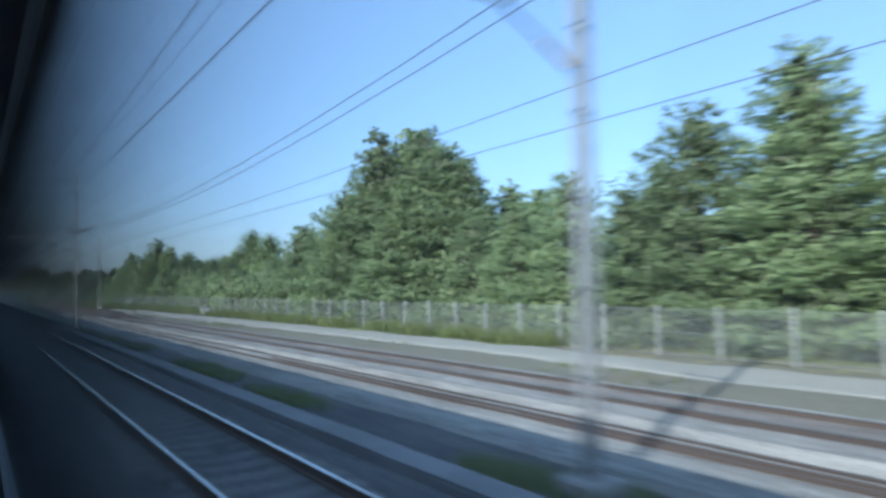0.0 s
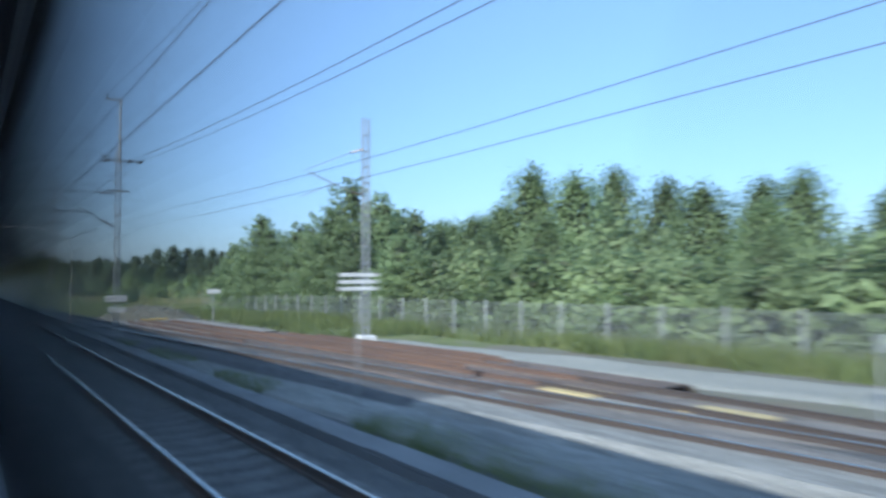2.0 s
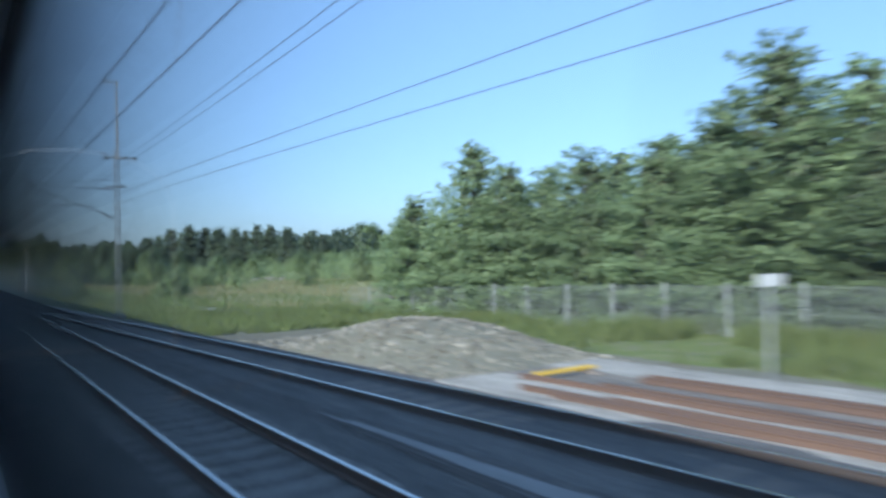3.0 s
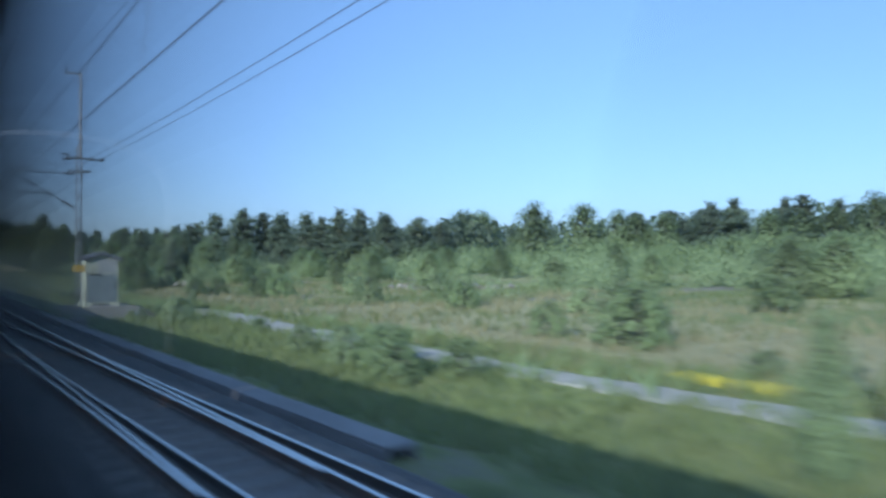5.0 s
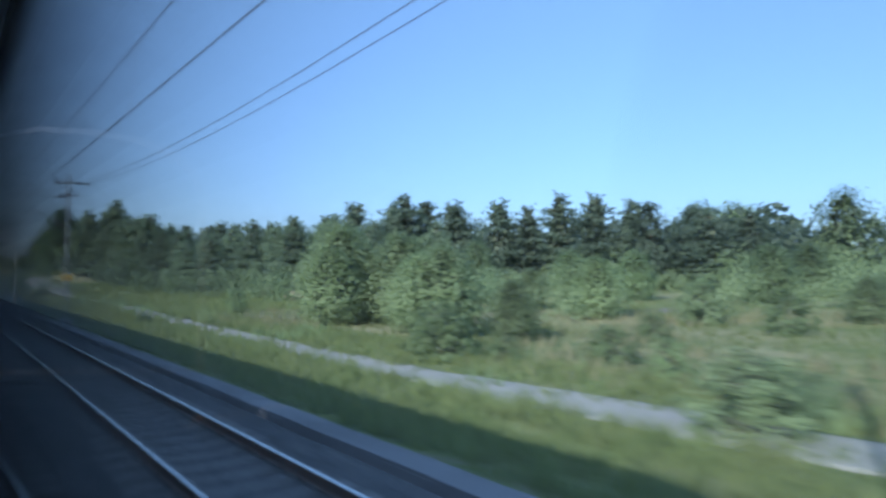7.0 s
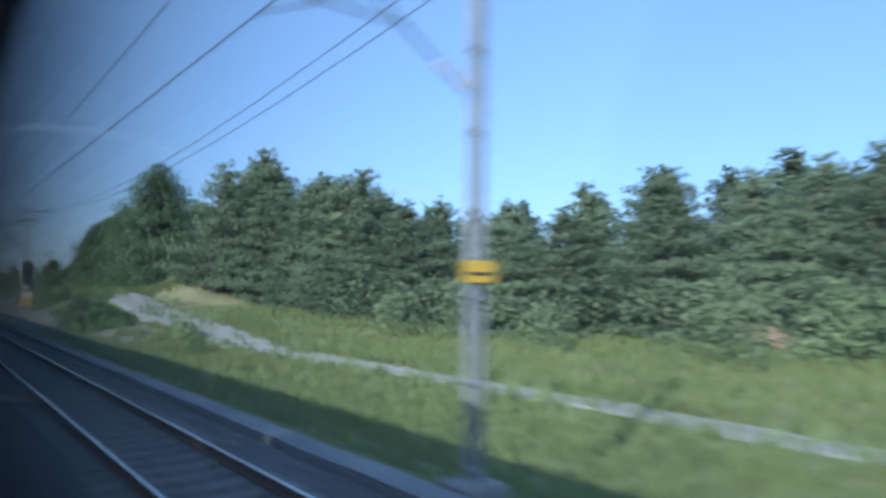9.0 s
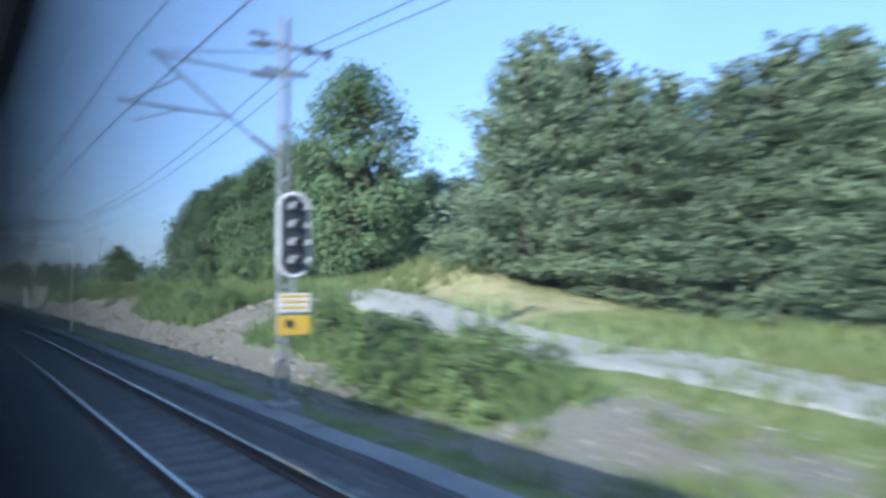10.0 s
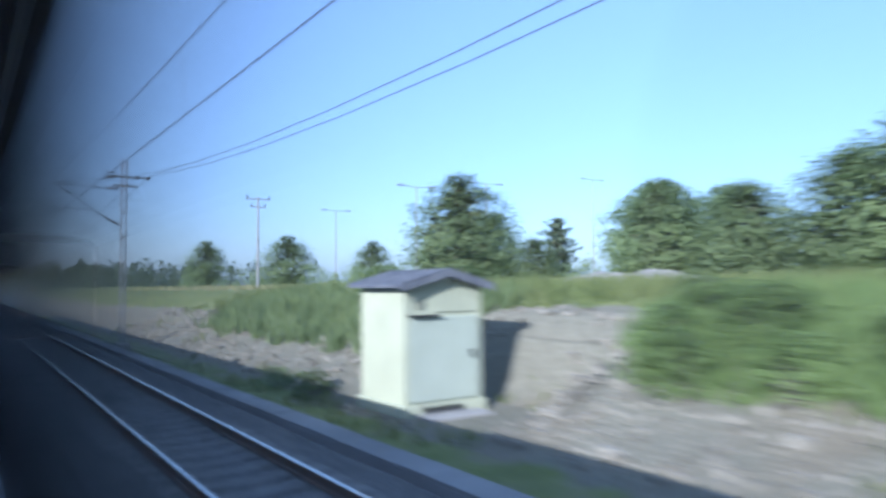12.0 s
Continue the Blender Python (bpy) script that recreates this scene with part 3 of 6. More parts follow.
ballast_bed(SPUR, 90, 115, 2.5, 3.0, -0.155, -0.60, "ballast_bed", "rust-stained stone bed of the dead-end siding", M_RUSTSTONE)
ballast_bed(SPUR, 115, 131, 2.5, 3.0, -0.155, -0.60, "ballast_bed", "pale stone bed at the end of the siding", M_PALESTONE, M_RUSTBALLAST)
railway_track(MAIN, -100, 740, "main-line railway track with bright rail heads on concrete sleepers", M_RAIL, M_RAILSIDE, M_SLEEPER, near=(190, 290), step=20, clips=False)
railway_track(OWN, -100, 740, "main-line railway track on concrete sleepers under the train", M_RAIL, M_RAILSIDE, M_SLEEPER, step=20, clips=False)
railway_track(SIDING, -60, 228, "siding with brown rails on timber sleepers joining the main track", M_RAIL, M_BROWNRAIL, M_WOODSLEEPER, near=(20, 60), z0=-.02, timber=True, clips=False)
railway_track(SPUR, 68, 92, "brown rails of the turnout leading to the dead-end siding", M_BROWNRAIL, M_BROWNRAIL, M_WOODSLEEPER, z0=-.02, timber=True)
railway_track(SPUR, 92, 130, "rusty red dead-end siding on timber sleepers", M_RUST, M_RUST, M_WOODSLEEPER, near=(92, 130), z0=-.02, timber=True)

CROSS = [(TRACK_X, 190), (TRACK_X - .05, 208), (TRACK_X - .3, 219), (2.34, 232), (1.62, 250), (0.2, 284), (-.85, 308), (OWN_X, 326), (OWN_X, 340)]
railway_track(CROSS, 205, 328, "crossover rails leading from the neighbouring track to the train's track", M_RAIL, M_RAILSIDE, M_SLEEPER, z0=.002)


def spare_rail(line, x, y0, y1, mat, lift, label):
    """A rail that lies on the ballast along a track."""
    pts = [(along(line, y) + x + .04 * math.sin(y * .11 + 5 * x), y) for y in np.arange(y0, y1, 4.0)]
    mb, mats = rail_mesh(pts, mat, mat, lift)
    tagged(mb.link("spare_rail", mats), label, "spare rail", "spare rails")


for x, y0, y1 in ((.95, -50, 82), (.62, -42, 30), (.30, -42, 62)):
    spare_rail(LAYDOWN, x, y0, y1, M_BROWNRAIL, -.215, "long dark rusty spare rail lying on pale ballast")
for x, y0, y1 in ((-1.92, 112, 130.5), (-1.76, 109, 131), (-1.60, 111, 129.5), (-.87, 98, 131), (-.55, 96, 130), (-.08, 96, 112), (.16, 97, 110), (.55, 96, 130), (.87, 99, 131), (1.45, 97, 113), (1.66, 96, 115), (2.05, 97, 112), (2.25, 98, 111)):
    spare_rail(SPUR, x, y0, y1, M_RUST, -.03, "old orange-rusty rail stored along the dead-end siding")


RUNS = ((-80, 130), (206, 620))     # it is buried where the siding crosses


def cable_trough():
    t = thing("cable_trough", (0, 0, 0), "grey concrete cable trough with loose lids along the track", "cable trough")
    wall = Mesh()
    for y0, y1 in RUNS:
        for x0, x1 in ((5.30, 5.36), (5.80, 5.86)):
            wall.box(x0, y0, -.55, x1, y1, -.26)
    part("channel", wall, M_TROUGH, t)
    lids, rng = Mesh(), random.Random(8)
    for y0, y1 in RUNS:
        for y in np.arange(y0, y1, 1.0):
            dz = rng.uniform(-.008, .012)
            dx = rng.uniform(-.015, .015)
            lids.box(5.31 + dx, y + .006, -.26 + dz, 5.85 + dx, y + .992, -.205 + dz)
    tagged(part("lids", lids, M_TROUGH, t), kind="stuff")


cable_trough()


# ---- the train ----
def train_coach(drop, label):
    """A coach with one long side window; the saloon is open from end to end. drop: how much its roof is lowered to
    shorten its shadow.
    """
    e = thing("train_coach", (0, 0, 0), label, "train coach", "coaches of the train")
    L, xi, xo, xf = 25.9, 0.150, 0.250, -2.635
    lower, upper, far, floor, roof, pane = (Mesh() for _ in range(6))
    lower.box(xi, 0, 0.75, xo, L, 1.42)
    upper.box(xi, 0, 3.40, xo, L, 3.50)
    # left without windows so that the cast shadow stays solid
    far.box(xf, 0, 0.75, xf + .1, L, 3.50)
    floor.box(xf + .1, 0, 1.02, xi, L, 1.16)
    arc = [(xo, 3.50), (0.14, 3.82), (-0.12, 4.02), (-0.55, 4.16), (-1.15, 4.20), (-1.75, 4.16), (-2.2, 4.02), (-2.48, 3.82), (xf, 3.50)]
    arc = [(x, 3.50 + (z - 3.50) * (0.70 - drop) / 0.70) for x, z in arc]
    roof.prism(arc + [(x * 0.93 - .08, z - .06) for x, z in reversed(arc)], 0, L)
    part("lower_side", lower, M_TRAIN, e)
    part("upper_side", upper, M_TRAIN, e)
    part("far_side", far, M_TRAIN, e)
    part("floor", floor, M_LINING, e)
    part("roof", roof, M_TRAIN, e)
    if drop:
        # added to block the sky where the lowered roof leaves a gap
        head = Mesh()
        head.prism([(xo, 3.502), (0.14, 3.80), (-0.12, 4.0), (-0.55, 4.13), (-1.15, 4.17), (-1.75, 4.13), (-2.2, 4.0), (-2.48, 3.80), (xf, 3.502)], -.06, -.01)
        part("sky_blocking_panel", head, M_TRAIN, e, "grey panel added to keep the sky out above the lowered roof")
    for k, x in enumerate((.177, .187, .207, .217)):
        pane.faces([(x, 0, 1.42), (x, L, 1.42), (x, L, 3.40), (x, 0, 3.40)], [(3, 2, 1, 0)], 1 if k == 3 else 0)
    p = part("window_pane", pane, [M_PANE, M_VEILPANE], e, "clear double-glazed window pane")
    p.visible_shadow = False
    for y in (3.4, 5.9, 20.0, 22.5):
        axle, wheel = Mesh(), None
        axle.tube([(OWN_X - .75, y, .46), (OWN_X + .75, y, .46)], .08, 10)
        for s in (-1, 1):
            axle.tube([(OWN_X + s * .66, y, .46), (OWN_X + s * .78, y, .46)], .455, 20)
        part("wheelset", axle, M_RAILSIDE, e)
    frame_m = Mesh()
    for y in (4.65, 21.25):
        for s in (-1, 1):
            frame_m.box(OWN_X + s * 1.0 - .06, y - 1.7, .40, OWN_X + s * 1.0 + .06, y + 1.7, .70, bevel=.02)
    frame_m.box(OWN_X - .9, 8, .45, OWN_X + .9, 17.5, .76, bevel=.03)
    part("underframe", frame_m, M_BLACK, e)
    return e


# coaches fill the whole line, added to cast the train's shadow beside it
first = train_coach(0.0, "dark grey passenger coach with a long side window")
first.matrix_basis = pose(0, -52, 0)
for k in range(1, 17):
    copy_thing(first, pose(0, -52 + 26 * k, 0))
# lower roofs made up to pull the shadow edge in along the cutting
low = train_coach(0.42, "dark grey passenger coach, roof lowered to shorten the shadow")
low.matrix_basis = pose(0, -52 + 26 * 17, 0)
for k in range(18, 23):
    copy_thing(low, pose(0, -52 + 26 * k, 0))
# added walls that shut daylight out at both ends
end = Mesh()
end.box(-2.6, 546.1, 0.9, .3, 546.2, 3.7)
end.box(-2.6, -52.3, 0.9, .3, -52.2, 4.1)
tagged(end.link("train_end_wall", M_TRAIN), "dark end wall added to keep daylight out of the train", "train end", kind="structure")


# ---- masts and wires ----
def insulator(mb, a, b, r=.055, mat=1):
    """A ribbed insulator between two points."""
    a, b = Vector(a), Vector(b)
    n = 9
    pts, rs = [], []
    for i in range(n * 2 + 1):
        pts.append(a + (b - a) * i / (2 * n))
        rs.append(r if i % 2 else r * .45)
    mb.tube(pts, rs, 8, mat)


def mast(x, y, top, label, sign=True, base_z=-0.5, rungs=False, arm_z=7.44, boards=False, sign_z=2.12):
    """A twin-channel catenary mast on a concrete foot, with cantilever, cross-arm and signs."""
    e = thing("catenary_mast", (x, y, 0), label, "catenary mast", "catenary masts along the line")
    foot = Mesh()
    foot.box(-.32, -.34, base_z - .6, .32, .34, base_z + .40, bevel=.04)
    part("concrete_foot", foot, M_CONCRETE, e, "pale concrete foundation block")
    split = max(8.2, arm_z + .5)
    for s in (-1, 1):
        post = Mesh()
        w = .115
        post.box(s * w - .012, -.05, base_z + .2, s * w + .012, .05, min(top, split))
        for q in (-1, 1):
            post.box(s * w + (-.045 if s > 0 else 0), q * .05 - .006, base_z + .2, s * w + (0 if s > 0 else .045), q * .05 + .006, min(top, split))
        part("post", post, M_GALV, e)
    z = base_z + .5
    batten = Mesh()
    batten.box(-.127, -.057, 0, .127, .057, .07, bevel=.006)
    bd = batten.data("batten", M_RUNG if rungs else M_GALV)
    while z < min(top, split) - .2:
        o = new("batten", bd)
        o.matrix_basis = pose(0, 0, z)
        o.parent = e
        z += .30 if rungs and z < 4.6 else 1.15
    if top > split + .5:
        ext = Mesh()
        ext.tube([(.06, 0, split - .6), (.06, 0, top)], [.075, .05], 10)
        ext.box(-.65, -.035, top - .12, .16, .035, top - .05)
        insulator(ext, (-.55, 0, top - .05), (-.55, 0, top + .22), .05)
        part("top_post", ext, [M_GALV, M_INSUL], e, "slim tubular mast extension")
    arm = Mesh()
    arm.box(-.60, -.035, arm_z, 1.12, .035, arm_z + .08)
    for ax in (.945 * (x + .95) - x, .945 * (x + 1.45) - x):
        insulator(arm, (ax, 0, arm_z - .06), (ax, 0, arm_z + .15), .07)
    for dz in (-.05, .20):
        insulator(arm, (-.38, 0, arm_z + dz), (-.78, 0, arm_z + dz + .02), .05)
    arm.box(-.5, -.035, 6.95, .55, .035, 7.03)
    part("cross_arm", arm, [M_ARM, M_INSUL], e)
    can = Mesh()
    tip = TRACK_X - x
    insulator(can, (-.2, 0, 5.2), (-.72, 0, 5.5), .065)
    insulator(can, (-.2, 0, 6.85), (-.72, 0, 6.85), .065)
    can.tube([(-.7, 0, 5.49), (tip + .25, 0, 6.85)], .026, 8)
    can.tube([(-.7, 0, 6.85), (tip + .1, 0, 6.9)], .024, 8)
    can.tube([(-1.15, 0, 5.85), (tip - .5, 0, 5.9)], .024, 8)
    can.tube([(-2.2, 0, 6.5), (tip - .3, 0, 5.9)], .015, 6)
    can.tube([(tip + .7, 0, 5.88), (tip - .2, 0, 5.52)], .014, 6)
    part("cantilever", can, [M_ARM, M_INSUL], e, "steel tube cantilever with brown insulators")
    stay = Mesh()
    stay.tube([(-.15, .02, 7.4), (tip + .1, .02, 6.95)], .012, 5)
    part("stay_wire", stay, M_WIRE, e)
    if boards:
        bd2 = Mesh()
        bd2.box(-.46, -.10, 1.50, .46, -.075, 1.78, bevel=.006)
        for q in (-.28, .0, .28):
            bd2.box(q - .09, -.106, 1.58, q + .07, -.102, 1.69, 1)
        part("sign_board", bd2, [M_WHITE, M_BLACK], e, "white horizontal board with dark bars")
        for z in (.98, 1.13):
            bd3 = Mesh()
            bd3.box(-.42, -.10, z, .42, -.075, z + .08, bevel=.006)
            part("sign_bar", bd3, M_WHITE, e, "thin white horizontal bar")
    if sign:
        pl = Mesh()
        pl.box(-.27, -.09, sign_z, .27, -.07, sign_z + .30, bevel=.006)
        pl.box(-.20, -.096, sign_z + .10, .20, -.092, sign_z + .15, 1)
        part("sign_plate", pl, [M_YELLOW, M_BLACK], e, "yellow plate with a dark bar")
    return e


MASTS = [(-50, 11.4, 6.7), (6.6, 11.4, 6.65), (60.9, 11.5, 6.65), (116.9, 11.6, 6.36), (161.0, 12.9, 7.7), (198.9, 11.4, 6.4), (235.4, 11.8, 6.28), (278.3, 8.4, 6.15), (321.9, 8.4, 6.2),
         (362.95, 8.4, 6.15), (409.3, 8.4, 6.0), (458.3, 8.4, 6.05), (508.5, 8.4, 6.1), (556, 8.4, 6.1), (603, 8.4, 6.1)]
MAST_X = 6.1
ARM_Z = [7.5, 7.5, 7.5, 8.9, 9.0, 8.05, 8.0, 8.0, 8.1, 8.2, 7.95, 7.75, 7.8, 7.8, 7.8]        # where the feeder wires hang
SAGS = [1.0, 1.05, .65, .15, .2, .2, .7, .8, .9, 1.15, 1.35, 1.35, 1.2, 1.2]
CONTACT_X = [2.75, 2.65, 2.85, 2.8, 2.85, 2.9, 2.65, 2.95, 2.9, 2.95, 2.65, 3.25, 3.3, 3.0, 2.8]
RUNGS = (198.9, 458.3)
for k, (my, mt, mx) in enumerate(MASTS):
    low = mt < 10
    mast(mx, my, mt, "galvanised twin-channel catenary mast with a yellow plate" if low else "tall galvanised catenary mast with a slim tubular top",
         sign=(low or my > 230) and my not in (409.3, 458.3, 508.5), rungs=my in RUNGS, arm_z=ARM_Z[k] - .43, boards=my == 116.9, sign_z=2.55 if my == 362.95 else 2.12)


def wire(name, pts, r, label, category="overhead wire", mat=M_WIRE, parent=None):
    mb = Mesh()
    mb.tube(pts, r, 5, caps=False)
    ob = mb.link(name, mat, parent)
    if not parent:
        tagged(ob, label, category, "overhead wires")
    return ob


def spans(xz, sag, n=10, extra=0.0):
    """Points of a wire that hangs from mast to mast; xz(i) gives its place at mast i."""
    pts = []
    for i in range(len(MASTS) - 1):
        (xa, za), (xb, zb) = xz(i), xz(i + 1)
        ya, yb = MASTS[i][0], MASTS[i + 1][0]
        s = sag * (.945 * SAGS[i] if sag == 1 else ((yb - ya) / 46) ** 2)
        for k in range(n):
            t = k / n
            pts.append((xa + (xb - xa) * t, ya + (yb - ya) * t, za + (zb - za) * t - s * 4 * t * (1 - t)))
    return pts


def stagger(i):
    return CONTACT_X[i]


wire("contact_wire", spans(lambda i: (stagger(i), 5.50), 0.03, 2), .011, "dark copper contact wire over the neighbouring track")
wire("messenger_wire", spans(lambda i: (CONTACT_X[i] * .5 + TRACK_X * .5, 7.05), 0.3), .010, "dark stranded messenger wire over the neighbouring track")
wire("feeder_wire", spans(lambda i: (.945 * (MASTS[i][2] + .95), EYE_Z + .945 * (ARM_Z[i] - EYE_Z)), 1), .011, "dark feeder wire on the mast cross-arms")
wire("feeder_wire", spans(lambda i: (.945 * (MASTS[i][2] + 1.45), EYE_Z + .945 * (ARM_Z[i] - EYE_Z)), 1), .011, "dark feeder wire on the mast cross-arms")
TALL = [m for m in MASTS if m[1] > 10]
hp = []
for (ya, ta, xa), (yb, tb, xb) in zip(TALL, TALL[1:]):
    for k in range(10):
        t = k / 10
        hp.append((xa + (xb - xa) * t - .55, ya + (yb - ya) * t, ta + .2 + (tb - ta) * t - .9 * ((yb - ya) / 46) ** 2 * 4 * t * (1 - t) * .7))
wire("high_wire", hp, .009, "thin high wire on the tops of the tall masts")
dr = Mesh()
for i in range(len(MASTS) - 1):
    ya, yb = MASTS[i][0], MASTS[i + 1][0]
    for k in range(1, 7):
        t = k / 7
        s = .3 * ((yb - ya) / 46) ** 2 * 4 * t * (1 - t)
        xa = stagger(i) + (stagger(i + 1) - stagger(i)) * t
        dr.tube([(xa * .5 + TRACK_X * .5, ya + (yb - ya) * t, 7.05 - s), (xa, ya + (yb - ya) * t, 5.5)], .004, 4, caps=False)
tagged(dr.link("dropper_wires", M_WIRE), "thin droppers between messenger and contact wire", "overhead wire", kind="stuff")

# wires over the siding, led in to the mast at its end
sy = list(np.arange(-60, 161, 5.0))
for name, za, zb, sg in (("contact_wire", 5.95, 5.9, .0), ("messenger_wire", 7.05, 6.6, .22)):
    pts = []
    for y in sy:
        t = (y + 60) / 221
        x = 11.3 + (7.5 - 11.3) * smooth01(92, 161, y)
        pts.append((x, y, za + (zb - za) * t - sg * abs(math.sin(math.pi * (y - 7) / 56))))
    wire(name, pts, .011, "dark wire over the rusty siding")


def siding_mast():
    """A slender lattice mast behind the siding on a white foot."""
    e = thing("catenary_mast", (14.58, 106.3, 0), "slender grey twin-post siding mast on a white concrete foot", "catenary mast", "catenary masts along the line")
    foot = Mesh()
    foot.box(-.34, -.34, -1.0, .34, .34, .10, bevel=.05)
    part("concrete_foot", foot, M_WHITE, e, "white-painted concrete foundation block")
    for s in (-1, 1):
        p = Mesh()
        p.box(s * .13 - .035, -.05, -.1, s * .13 + .035, .05, 9.6)
        part("post", p, M_GALV, e)
    bd = Mesh()
    bd.box(-.14, -.012, 0, .14, .012, .07)
    bd = bd.data("batten", M_GALV)
    for k in range(13):
        o = new("batten", bd)
        o.matrix_basis = pose(0, 0, .4 + .7 * k)
        o.parent = e
    c = Mesh()
    insulator(c, (-.15, 0, 6.2), (-.7, 0, 6.3), .06)
    c.tube([(-.7, 0, 6.3), (-2.7, 0, 7.0)], .03, 8)
    insulator(c, (-.15, 0, 8.2), (-.75, 0, 8.0), .06)
    c.tube([(-.75, 0, 8.0), (-2.9, 0, 7.05)], .014, 6)
    c.tube([(-1.6, 0, 6.6), (-3.0, 0, 5.95)], .016, 6)
    part("cantilever", c, [M_GALV, M_INSUL], e)


siding_mast()


# ---- signal ----
def main_signal():
    e = thing("railway_signal", (MAST_X - .05, 409.3 - .45, 0), "grey oval signal head with dark hooded lenses on a mast", "railway signal")
    back = Mesh()

    def oval(w, h, z, n=28):
        pts = []
        for i in range(n):
            a = 2 * math.pi * i / n
            s = math.sin(a)
            pts.append((w * math.cos(a), z + (h - w) * (1 if s > 0 else -1) + w * s))
        return pts
    o = oval(.34, .87, 3.42)
    back.prism(o, -.02, .02)
    part("backboard", back, M_BLACK, e, "dark oval backboard")
    rim = Mesh()
    rim.tube([(x, 0, z) for x, z in o + o[:1]], .042, 6, caps=False)
    part("rim", rim, M_WHITE, e, "pale rounded rim")
    for k in range(4):
        lens = Mesh()
        z = 2.86 + .375 * k
        lens.tube([(0, -.03, z), (0, -.07, z)], .11, 14)
        part("lens", lens, M_GLASSLAMP, e)
        hood = Mesh()
        for i in range(9):
            a0, a1 = math.radians(-10 + 200 * i / 9), math.radians(-10 + 200 * (i + 1) / 9)
            hood.faces([(.14 * math.cos(a0), -.02, z + .14 * math.sin(a0)), (.14 * math.cos(a1), -.02, z + .14 * math.sin(a1)),
                        (.14 * math.cos(a1), -.32, z - .03 + .14 * math.sin(a1)), (.14 * math.cos(a0), -.32, z - .03 + .14 * math.sin(a0))], [(0, 1, 2, 3)])
        part("hood", hood, M_GALV, e, "grey lamp hood")
    for z0, z1, mat, lab in ((1.80, 2.20, M_WHITE, "white plate with dark bars"), (1.33, 1.74, M_YELLOW, "yellow plate with a dark mark")):
        p = Mesh()
        p.box(-.36, -.04, z0, .36, -.015, z1, bevel=.008)
        if mat is M_WHITE:
            for q in (.1, .22, .34):
                p.box(-.3, -.046, z0 + q - .03, .3, -.042, z0 + q + .03, 1)
        else:
            p.tube([(-.1, -.042, z0 + .24), (-.1, -.05, z0 + .24)], .1, 12, 1)
        part("sign_plate", p, [mat, M_YELLOW if mat is M_WHITE else M_BLACK], e, lab)
    b = Mesh()
    b.box(-.05, .02, 2.8, .05, .42, 2.88)
    b.box(-.05, .02, 4.0, .05, .42, 4.08)
    b.box(-.03, .0, 1.3, .03, .06, 4.2)
    part("bracket", b, M_GALV, e)


main_signal()


